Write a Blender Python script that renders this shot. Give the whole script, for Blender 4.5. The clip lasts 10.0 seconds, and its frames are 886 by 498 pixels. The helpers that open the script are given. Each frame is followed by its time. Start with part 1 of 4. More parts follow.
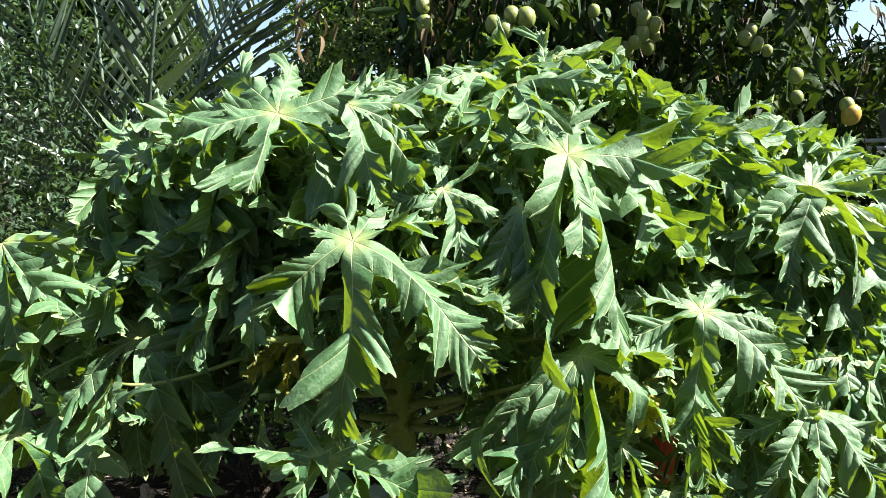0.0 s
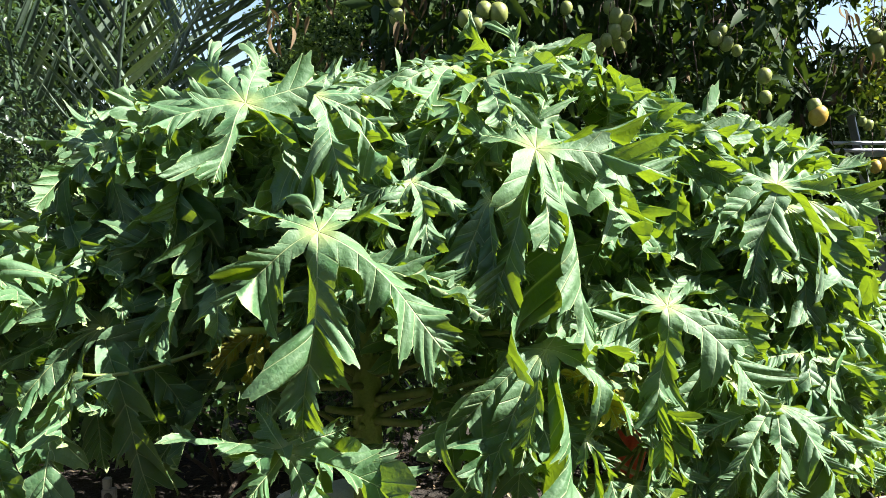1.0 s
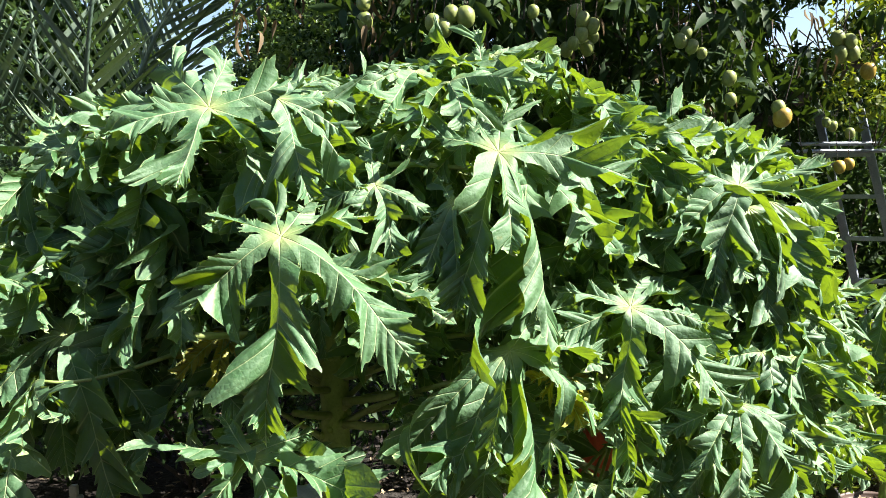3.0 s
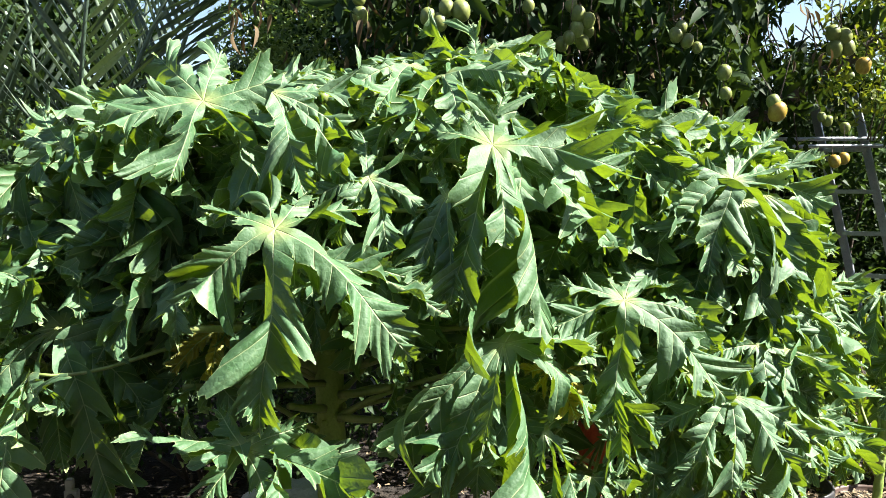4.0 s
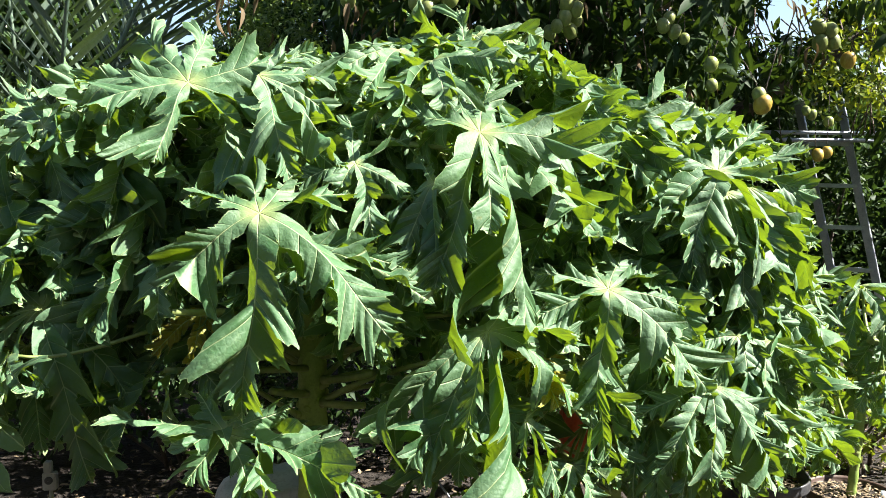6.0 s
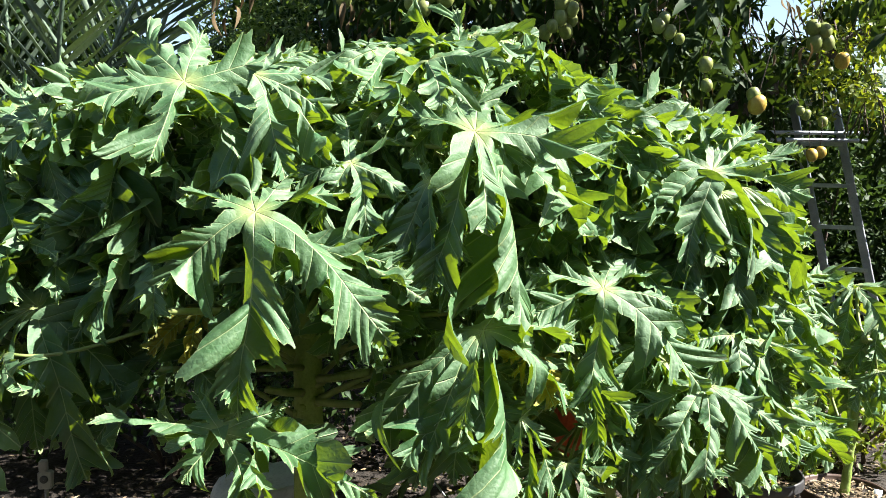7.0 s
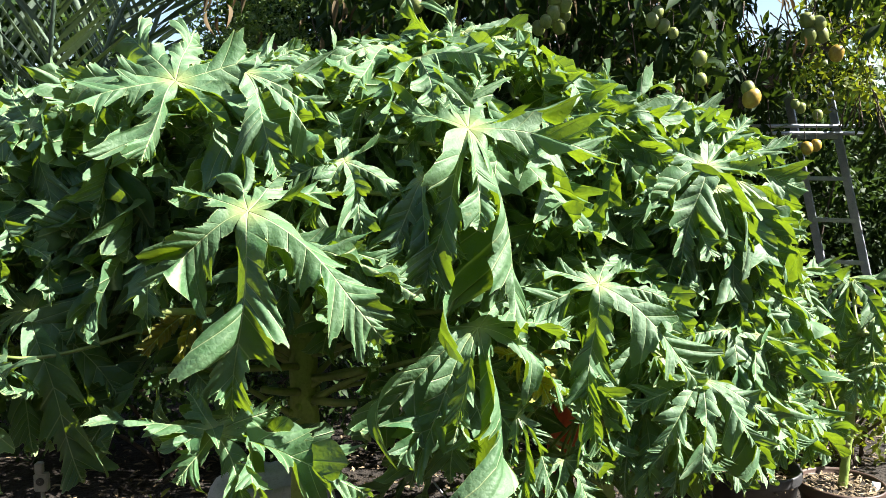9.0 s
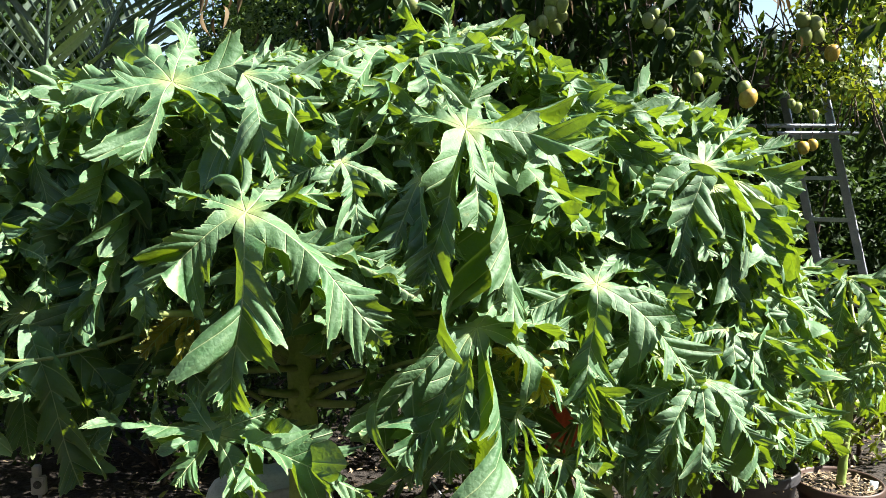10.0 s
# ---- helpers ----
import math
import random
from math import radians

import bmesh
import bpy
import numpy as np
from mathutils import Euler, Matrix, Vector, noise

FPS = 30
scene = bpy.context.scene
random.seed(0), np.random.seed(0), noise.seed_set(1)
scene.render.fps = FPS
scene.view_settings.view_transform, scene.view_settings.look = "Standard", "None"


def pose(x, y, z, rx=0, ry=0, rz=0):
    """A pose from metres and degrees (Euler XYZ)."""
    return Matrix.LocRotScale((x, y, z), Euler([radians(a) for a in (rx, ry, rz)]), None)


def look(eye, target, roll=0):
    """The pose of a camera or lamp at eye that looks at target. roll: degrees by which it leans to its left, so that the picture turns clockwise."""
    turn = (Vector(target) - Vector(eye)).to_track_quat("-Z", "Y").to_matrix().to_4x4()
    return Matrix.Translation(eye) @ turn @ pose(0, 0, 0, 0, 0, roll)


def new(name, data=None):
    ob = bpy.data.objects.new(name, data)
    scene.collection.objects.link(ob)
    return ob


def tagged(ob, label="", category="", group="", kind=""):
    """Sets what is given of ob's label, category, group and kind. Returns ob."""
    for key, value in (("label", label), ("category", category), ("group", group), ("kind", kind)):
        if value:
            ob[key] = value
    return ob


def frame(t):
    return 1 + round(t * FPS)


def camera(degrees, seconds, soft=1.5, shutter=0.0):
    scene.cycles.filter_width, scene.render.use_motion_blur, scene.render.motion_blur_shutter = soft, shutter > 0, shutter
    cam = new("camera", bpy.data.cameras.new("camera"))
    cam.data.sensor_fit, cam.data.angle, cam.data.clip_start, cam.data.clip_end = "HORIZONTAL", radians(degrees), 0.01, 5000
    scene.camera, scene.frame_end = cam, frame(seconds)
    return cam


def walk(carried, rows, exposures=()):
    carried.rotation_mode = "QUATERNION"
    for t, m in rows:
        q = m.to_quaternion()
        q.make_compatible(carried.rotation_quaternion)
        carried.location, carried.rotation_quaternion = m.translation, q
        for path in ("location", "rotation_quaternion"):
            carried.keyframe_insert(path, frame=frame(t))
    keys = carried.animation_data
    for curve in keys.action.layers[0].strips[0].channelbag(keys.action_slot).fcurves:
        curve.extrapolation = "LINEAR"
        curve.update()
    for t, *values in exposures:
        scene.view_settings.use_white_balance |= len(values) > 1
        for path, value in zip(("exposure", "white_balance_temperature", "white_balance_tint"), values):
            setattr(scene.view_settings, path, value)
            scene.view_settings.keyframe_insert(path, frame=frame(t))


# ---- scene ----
cam = camera(55.6, 10.0, soft=0.4)
PATH = [
    (0, (0.006, 0.397, 1.617), (0.034, 2.39, 1.451), -0.8),
    (0.5, (0.017, 0.397, 1.606), (0.062, 2.389, 1.435), -0.2),
    (1, (0.031, 0.4, 1.599), (0.116, 2.391, 1.43), 0.0),
    (1.5, (0.05, 0.41, 1.593), (0.147, 2.4, 1.425), 0.1),
    (2, (0.062, 0.404, 1.603), (0.163, 2.394, 1.437), -0.1),
    (2.5, (0.069, 0.395, 1.604), (0.192, 2.384, 1.441), -0.2),
    (4, (0.088, 0.382, 1.591), (0.223, 2.37, 1.42), -0.4),
    (4.5, (0.082, 0.393, 1.587), (0.229, 2.379, 1.403), -0.0),
    (5, (0.079, 0.394, 1.582), (0.245, 2.378, 1.394), 0.3),
    (5.5, (0.082, 0.391, 1.588), (0.252, 2.374, 1.391), 0.5),
    (7, (0.08, 0.381, 1.589), (0.267, 2.362, 1.387), 0.7),
    (7.5, (0.085, 0.378, 1.587), (0.27, 2.359, 1.384), 0.6),
    (8, (0.089, 0.383, 1.587), (0.273, 2.364, 1.381), 0.4),
    (8.5, (0.088, 0.388, 1.587), (0.278, 2.368, 1.38), 0.2),
    (9, (0.091, 0.388, 1.589), (0.283, 2.368, 1.38), 0.1),
    (9.5, (0.086, 0.389, 1.589), (0.284, 2.368, 1.382), 0.0),
    (10, (0.086, 0.391, 1.587), (0.287, 2.37, 1.381), -0.1),
]
walk(cam, [(t, look(eye, target, roll)) for t, eye, target, roll in PATH])

# ---- light ----
SUN_FROM = Vector((0.69, -0.12, 0.71)).normalized()
world = bpy.data.worlds.new("sky")
scene.world = world
world.use_nodes = True
wn = world.node_tree.nodes
sky = wn.new("ShaderNodeTexSky")
sky.sky_type = "NISHITA"
sky.sun_disc = False
sky.sun_elevation = math.asin(SUN_FROM.z)
sky.sun_rotation = math.atan2(SUN_FROM.x, SUN_FROM.y)
wn["Background"].inputs["Strength"].default_value = 0.05
scene.view_settings.exposure = 2.24
world.node_tree.links.new(sky.outputs[0], wn["Background"].inputs["Color"])
sun_data = bpy.data.lights.new("sun", "SUN")
sun_data.energy = 5.0
sun_data.angle = radians(0.5)
sun_data.color = (1.0, 0.955, 0.88)
sun = new("sun", sun_data)
sun.matrix_world = look(SUN_FROM * 20, (0, 0, 0))


# ---- materials ----
def material(name):
    m = bpy.data.materials.new(name)
    m.use_nodes = True
    return m, m.node_tree.nodes, m.node_tree.links, m.node_tree.nodes["Principled BSDF"]


def mixed(nodes, links, fac, a, b, blend="MIX"):
    n = nodes.new("ShaderNodeMix")
    n.data_type, n.blend_type = "RGBA", blend
    for slot, v in ((0, fac), (6, a), (7, b)):
        if hasattr(v, "links"):
            links.new(v, n.inputs[slot])
        elif slot == 0:
            n.inputs[0].default_value = v
        else:
            n.inputs[slot].default_value = (*v, 1)
    return n.outputs[2]


def calc(nodes, links, op, a, b=0.0, c=0.0):
    n = nodes.new("ShaderNodeMath")
    n.operation = op
    for i, v in enumerate((a, b, c)):
        if hasattr(v, "links"):
            links.new(v, n.inputs[i])
        else:
            n.inputs[i].default_value = v
    return n.outputs[0]


def ranged(nodes, links, v, a, b, lo=0.0, hi=1.0):
    n = nodes.new("ShaderNodeMapRange")
    links.new(v, n.inputs[0])
    for i, x in enumerate((a, b, lo, hi)):
        n.inputs[i + 1].default_value = x
    return n.outputs[0]


def noise_node(nodes, links, scale, detail=3.0, space="Object"):
    co = nodes.new("ShaderNodeTexCoord")
    n = nodes.new("ShaderNodeTexNoise")
    n.inputs["Scale"].default_value, n.inputs["Detail"].default_value = scale, detail
    links.new(co.outputs[space], n.inputs["Vector"])
    return n.outputs["Fac"]


def bumped(nodes, links, bsdf, height, strength, distance):
    b = nodes.new("ShaderNodeBump")
    b.inputs["Strength"].default_value, b.inputs["Distance"].default_value = strength, distance
    links.new(height, b.inputs["Height"])
    for n in (bsdf if isinstance(bsdf, list) else [bsdf]):
        links.new(b.outputs[0], n.inputs["Normal"])


def glow_through(nodes, links, bsdf, colour, amount):
    """Thin leaf: part of the light passes through."""
    tr = nodes.new("ShaderNodeBsdfTranslucent")
    if hasattr(colour, "links"):
        links.new(colour, tr.inputs["Color"])
    else:
        tr.inputs["Color"].default_value = (*colour, 1)
    mx = nodes.new("ShaderNodeMixShader")
    mx.inputs[0].default_value = amount
    links.new(bsdf.outputs[0], mx.inputs[1])
    links.new(tr.outputs[0], mx.inputs[2])
    links.new(mx.outputs[0], nodes["Material Output"].inputs["Surface"])
    return tr


def papaya_leaf_material(name, dark, light, through_colour, rough=0.63):
    m, nodes, links, bsdf = material(name)
    at = nodes.new("ShaderNodeAttribute")
    at.attribute_name = "vein"
    sp = nodes.new("ShaderNodeSeparateXYZ")
    links.new(at.outputs["Vector"], sp.inputs[0])
    side, rib, far = sp.outputs
    mid = ranged(nodes, links, calc(nodes, links, "ABSOLUTE", side), 0.0007, 0.0024, 1, 0)
    saw = calc(nodes, links, "ABSOLUTE", calc(nodes, links, "SUBTRACT", calc(nodes, links, "FRACT", rib), 0.5))
    rib_line = calc(nodes, links, "MULTIPLY", ranged(nodes, links, saw, 0.45, 0.49, 0, 0.8), ranged(nodes, links, far, 0.12, 0.3, 0, 1))
    vein = calc(nodes, links, "MAXIMUM", mid, rib_line)
    quilt = calc(nodes, links, "MULTIPLY", calc(nodes, links, "SUBTRACT", 0.25, calc(nodes, links, "MULTIPLY", saw, saw)), ranged(nodes, links, far, 0.15, 0.4, 0, 1.9))
    hub = ranged(nodes, links, far, 0.02, 0.13, 0.6, 0)
    info = nodes.new("ShaderNodeObjectInfo")
    blotch = noise_node(nodes, links, 9.0, 4.0)
    fine = noise_node(nodes, links, 140.0, 2.0)
    cell = nodes.new("ShaderNodeTexVoronoi")
    cell.feature = "DISTANCE_TO_EDGE"
    cell.inputs["Scale"].default_value = 62.0
    co = nodes.new("ShaderNodeTexCoord")
    links.new(co.outputs["Object"], cell.inputs["Vector"])
    pucker = calc(nodes, links, "ADD", noise_node(nodes, links, 30.0, 2.5), ranged(nodes, links, cell.outputs["Distance"], 0.0, 0.2, 0, 0.06))
    base = mixed(nodes, links, ranged(nodes, links, blotch, 0.35, 0.7), dark, light)
    base = mixed(nodes, links, calc(nodes, links, "MULTIPLY", info.outputs["Random"], 0.45), base, (0.04, 0.125, 0.02))
    base = mixed(nodes, links, ranged(nodes, links, fine, 0.6, 0.8, 0, 0.25), base, (0.07, 0.17, 0.05))
    spots = noise_node(nodes, links, 24.0, 5.0)
    base = mixed(nodes, links, ranged(nodes, links, spots, 0.68, 0.76, 0, 0.55), base, (0.20, 0.19, 0.05))
    base = mixed(nodes, links, ranged(nodes, links, cell.outputs["Distance"], 0.0, 0.06, 0.35, 0), base, (0.19, 0.30, 0.13))
    base = mixed(nodes, links, calc(nodes, links, "MULTIPLY", vein, 0.85), base, (0.42, 0.52, 0.24))
    base = mixed(nodes, links, hub, base, (0.42, 0.46, 0.16))
    rim = nodes.new("ShaderNodeAttribute")
    rim.attribute_name = "margin"
    base = mixed(nodes, links, ranged(nodes, links, rim.outputs["Fac"], 0.0006, 0.0026, 0.7, 0), base, (0.34, 0.44, 0.18))
    links.new(base, bsdf.inputs["Base Color"])
    bsdf.inputs["Roughness"].default_value = rough
    bsdf.inputs["Specular IOR Level"].default_value = 0.6
    height = calc(nodes, links, "ADD", calc(nodes, links, "ADD", calc(nodes, links, "MULTIPLY", vein, -0.6), quilt),
                  calc(nodes, links, "ADD", calc(nodes, links, "MULTIPLY", pucker, 1.1), calc(nodes, links, "MULTIPLY", fine, 0.14)))
    tc = mixed(nodes, links, calc(nodes, links, "MULTIPLY", vein, 0.6), through_colour, (0.09, 0.17, 0.02))
    tc = mixed(nodes, links, ranged(nodes, links, cell.outputs["Distance"], 0.0, 0.09, 0.5, 0), tc, (0.07, 0.15, 0.01))
    tc = mixed(nodes, links, ranged(nodes, links, blotch, 0.4, 0.7, 0, 0.5), tc, (0.14, 0.27, 0.006))
    tr = glow_through(nodes, links, bsdf, tc, 0.26)
    bumped(nodes, links, [bsdf, tr], height, 0.65, 0.007)
    return m


def foliage_material(name, a, b, through_colour, rough=0.4, amount=0.3, spec=0.5, single=False):
    """Leaves that differ from one another: by island, or by object where each leaf is an object (single)."""
    m, nodes, links, bsdf = material(name)
    pick = nodes.new("ShaderNodeObjectInfo").outputs["Random"] if single else nodes.new("ShaderNodeNewGeometry").outputs["Random Per Island"]
    base = mixed(nodes, links, pick, a, b)
    base = mixed(nodes, links, ranged(nodes, links, noise_node(nodes, links, 30.0), 0.45, 0.75, 0, 0.4), base, tuple(0.5 * c for c in a))
    links.new(base, bsdf.inputs["Base Color"])
    bsdf.inputs["Roughness"].default_value = rough
    bsdf.inputs["Specular IOR Level"].default_value = spec
    glow_through(nodes, links, bsdf, through_colour, amount)
    return m


def solid_material(name, a, b, scale=8.0, rough=0.6, metallic=0.0, bump=0.3, depth=0.004, fine_scale=90.0, spec=0.5):
    m, nodes, links, bsdf = material(name)
    big = noise_node(nodes, links, scale, 5.0)
    fine = noise_node(nodes, links, fine_scale, 3.0)
    base = mixed(nodes, links, ranged(nodes, links, big, 0.35, 0.68), a, b)
    base = mixed(nodes, links, ranged(nodes, links, fine, 0.5, 0.75, 0, 0.45), base, tuple(0.55 * c for c in a))
    links.new(base, bsdf.inputs["Base Color"])
    bsdf.inputs["Metallic"].default_value = metallic
    bsdf.inputs["Specular IOR Level"].default_value = spec
    links.new(ranged(nodes, links, big, 0.3, 0.7, rough - 0.08, rough + 0.08), bsdf.inputs["Roughness"])
    bumped(nodes, links, bsdf, calc(nodes, links, "ADD", big, fine), bump, depth)
    return m


M_LEAF = papaya_leaf_material("papaya_leaf", (0.036, 0.115, 0.045), (0.127, 0.205, 0.124), (0.30, 0.43, 0.012))
M_LEAF_OLD = papaya_leaf_material("papaya_leaf_old", (0.24, 0.20, 0.025), (0.34, 0.29, 0.04), (0.5, 0.38, 0.02), 0.6)
M_PETIOLE = solid_material("petiole", (0.16, 0.22, 0.06), (0.26, 0.31, 0.10), 14, 0.45, bump=0.15, depth=0.002)
M_STEM = solid_material("papaya_stem", (0.17, 0.26, 0.05), (0.29, 0.37, 0.09), 10, 0.6, bump=0.5, depth=0.006)
M_MANGO_LEAF = foliage_material("mango_leaf", (0.012, 0.032, 0.010), (0.030, 0.060, 0.014), (0.14, 0.24, 0.02), 0.66, 0.1, 0.2)
M_MANGO_YOUNG = foliage_material("vine_leaf", (0.08, 0.14, 0.02), (0.20, 0.23, 0.03), (0.38, 0.45, 0.02), 0.5, 0.24)
M_DRY_LEAF = foliage_material("dry_leaf", (0.07, 0.052, 0.03), (0.17, 0.125, 0.07), (0.14, 0.09, 0.035), 0.75, 0.15, 0.15)
M_SHRUB = foliage_material("shrub_leaf", (0.022, 0.048, 0.024), (0.055, 0.092, 0.05), (0.14, 0.24, 0.05), 0.34, 0.15)
M_FERN = foliage_material("fern_leaf", (0.05, 0.10, 0.03), (0.15, 0.22, 0.08), (0.28, 0.42, 0.05), 0.4, 0.28)
M_HEDGE = foliage_material("hedge_leaf", (0.018, 0.042, 0.014), (0.045, 0.082, 0.024), (0.12, 0.22, 0.03), 0.6, 0.15, 0.2)
# wide range of leaflet tones stands in for sunlit and shaded leaflets
M_PALM = foliage_material("palm_leaflet", (0.016, 0.040, 0.026), (0.17, 0.225, 0.165), (0.14, 0.22, 0.05), 0.3, 0.1, 0.5, True)
M_BARK = solid_material("bark", (0.055, 0.04, 0.03), (0.12, 0.09, 0.07), 9, 0.85, bump=0.9, depth=0.012)
M_MANGO = solid_material("mango_skin", (0.15, 0.19, 0.05), (0.23, 0.25, 0.07), 6, 0.42, bump=0.08, depth=0.001, fine_scale=260)
M_MANGO_RIPE = solid_material("mango_skin_ripe", (0.30, 0.19, 0.025), (0.40, 0.29, 0.05), 6, 0.42, bump=0.08, depth=0.001, fine_scale=260)
M_SOIL = solid_material("mulch", (0.015, 0.011, 0.008), (0.034, 0.025, 0.017), 5, 0.95, bump=1.0, depth=0.03, fine_scale=45)
M_CHIP = foliage_material("wood_chip", (0.08, 0.058, 0.036), (0.36, 0.28, 0.18), (0.1, 0.07, 0.04), 0.85, 0.03, 0.2)
M_ALU = solid_material("aluminium", (0.33, 0.37, 0.42), (0.45, 0.48, 0.52), 16, 0.38, 0.5, 0.1, 0.001)
M_BLACK = solid_material("black_plastic", (0.024, 0.025, 0.028), (0.075, 0.076, 0.08), 14, 0.45, bump=0.2, depth=0.002)
M_BROWN = solid_material("brown_plastic", (0.055, 0.032, 0.024), (0.09, 0.052, 0.038), 8, 0.55, bump=0.2, depth=0.002)
M_RED = solid_material("orange_plastic", (0.55, 0.10, 0.035), (0.62, 0.13, 0.05), 8, 0.5, bump=0.15, depth=0.002)
M_WHITE = solid_material("white_sheet", (0.45, 0.50, 0.56), (0.62, 0.66, 0.70), 7, 0.5, bump=0.4, depth=0.006)
M_WALL = solid_material("sky_block_wall", (0.10, 0.085, 0.07), (0.15, 0.13, 0.11), 2, 0.9, bump=0.4, depth=0.01)
M_GREY = solid_material("grey_plastic", (0.30, 0.30, 0.29), (0.42, 0.42, 0.40), 8, 0.5, bump=0.1, depth=0.001)


# ---- mesh helpers ----
def mesh_from(name, verts, faces, mat, smooth=True):
    me = bpy.data.meshes.new(name)
    me.from_pydata([tuple(v) for v in np.asarray(verts, float).tolist()], [], faces.tolist() if isinstance(faces, np.ndarray) else faces)
    me.materials.append(mat)
    if smooth:
        me.polygons.foreach_set("use_smooth", np.ones(len(me.polygons), bool))
    me.update()
    return me


def child(name, me, parent, label=""):
    ob = new(name, me)
    ob.parent = parent
    return tagged(ob, label)


def thing(name, label, category, at=(0, 0, 0), group="", kind=""):
    ob = new(name)
    ob.location = at
    ob.empty_display_size = 0.05
    return tagged(ob, label, category, group, kind)


def tube(points, radii, sides=8, cap=True):
    """Vertices and faces of a tapered tube along points."""
    p = np.asarray(points, float)
    n = len(p)
    d = np.gradient(p, axis=0)
    d /= np.linalg.norm(d, axis=1)[:, None] + 1e-9
    ref = np.array((0.31, 0.17, 0.93)) if abs(d[0, 2]) < 0.9 else np.array((1.0, 0.1, 0))
    a = np.cross(d, ref)
    a /= np.linalg.norm(a, axis=1)[:, None]
    b = np.cross(d, a)
    t = np.linspace(0, 2 * math.pi, sides, endpoint=False)
    r = np.broadcast_to(np.asarray(radii, float), (n,))
    v = p[:, None] + r[:, None, None] * (np.cos(t)[None, :, None] * a[:, None] + np.sin(t)[None, :, None] * b[:, None])
    faces = [[i * sides + j, i * sides + (j + 1) % sides, (i + 1) * sides + (j + 1) % sides, (i + 1) * sides + j]
             for i in range(n - 1) for j in range(sides)]
    if cap:
        faces += [list(range(sides))[::-1], [(n - 1) * sides + j for j in range(sides)]]
    return v.reshape(-1, 3), faces


def bezier(p, n):
    p = [np.asarray(q, float) for q in p]
    t = np.linspace(0, 1, n)[:, None]
    if len(p) == 3:
        return (1 - t) ** 2 * p[0] + 2 * t * (1 - t) * p[1] + t * t * p[2]
    return (1 - t) ** 3 * p[0] + 3 * t * (1 - t) ** 2 * p[1] + 3 * t * t * (1 - t) * p[2] + t ** 3 * p[3]


def joined(pieces):
    vs, fs, k = [], [], 0
    for v, f in pieces:
        vs.append(np.asarray(v, float))
        fs += [[i + k for i in q] for q in f]
        k += len(v)
    return np.concatenate(vs), fs


def lathe(profile, sides=32):
    """Vertices and faces of a shape turned about z from (radius, height) pairs."""
    t = np.linspace(0, 2 * math.pi, sides, endpoint=False)
    v = np.array([(r * math.cos(a), r * math.sin(a), z) for r, z in profile for a in t])
    faces = [[i * sides + j, i * sides + (j + 1) % sides, (i + 1) * sides + (j + 1) % sides, (i + 1) * sides + j]
             for i in range(len(profile) - 1) for j in range(sides)]
    return v, faces


def box(cx, cy, cz, sx, sy, sz):
    bm = bmesh.new()
    bmesh.ops.create_cube(bm, size=1, matrix=Matrix.Translation((cx, cy, cz)) @ Matrix.Diagonal((sx, sy, sz, 1)))
    bmesh.ops.bevel(bm, geom=bm.edges[:], offset=min(sx, sy, sz) * 0.12, segments=2, affect="EDGES")
    v = [tuple(q.co) for q in bm.verts]
    f = [[q.index for q in face.verts] for face in bm.faces]
    bm.free()
    return np.array(v), f


def blade_template(stations, width, fold=0.25, bend=0.25, power=0.8, petiole=0.0):
    """A simple pointed leaf of length 1 along x, three vertices across."""
    s = np.linspace(0, 1, stations)
    w = width * np.sin(math.pi * s ** power) * (1 - 0.15 * s)
    v = []
    for a, h in zip(s, w):
        z = -bend * a * a
        v += [(petiole + a * (1 - petiole), -h, z + fold * h), (petiole + a * (1 - petiole), 0, z), (petiole + a * (1 - petiole), h, z + fold * h)]
    f = []
    for i in range(stations - 1):
        k = 3 * i
        f += [[k, k + 1, k + 4, k + 3], [k + 1, k + 2, k + 5, k + 4]]
    return np.array(v), np.array(f)


def frames_for(dirs, ups):
    x = dirs / (np.linalg.norm(dirs, axis=1)[:, None] + 1e-9)
    y = np.cross(ups, x)
    y /= np.linalg.norm(y, axis=1)[:, None] + 1e-9
    return np.stack([x, y, np.cross(x, y)], axis=2)


def scatter(template, pos, dirs, ups, sizes):
    tv, tf = template
    fr = frames_for(dirs, ups)
    v = pos[:, None] + np.einsum("nij,kj->nki", fr, tv) * sizes[:, None, None]
    f = (tf[None] + (np.arange(len(pos)) * len(tv))[:, None, None]).reshape(-1, tf.shape[1])
    return v.reshape(-1, 3), f


# ---- papaya leaves ----
LOBE_AZ = np.radians((-150, -110, -72, -36, 0, 36, 72, 110, 150))
LOBE_LEN = np.array((0.44, 0.64, 0.82, 0.97, 1.0, 0.97, 0.82, 0.64, 0.44))


def unit(v):
    v = np.asarray(v, float)
    return v / (np.linalg.norm(v) + 1e-9)


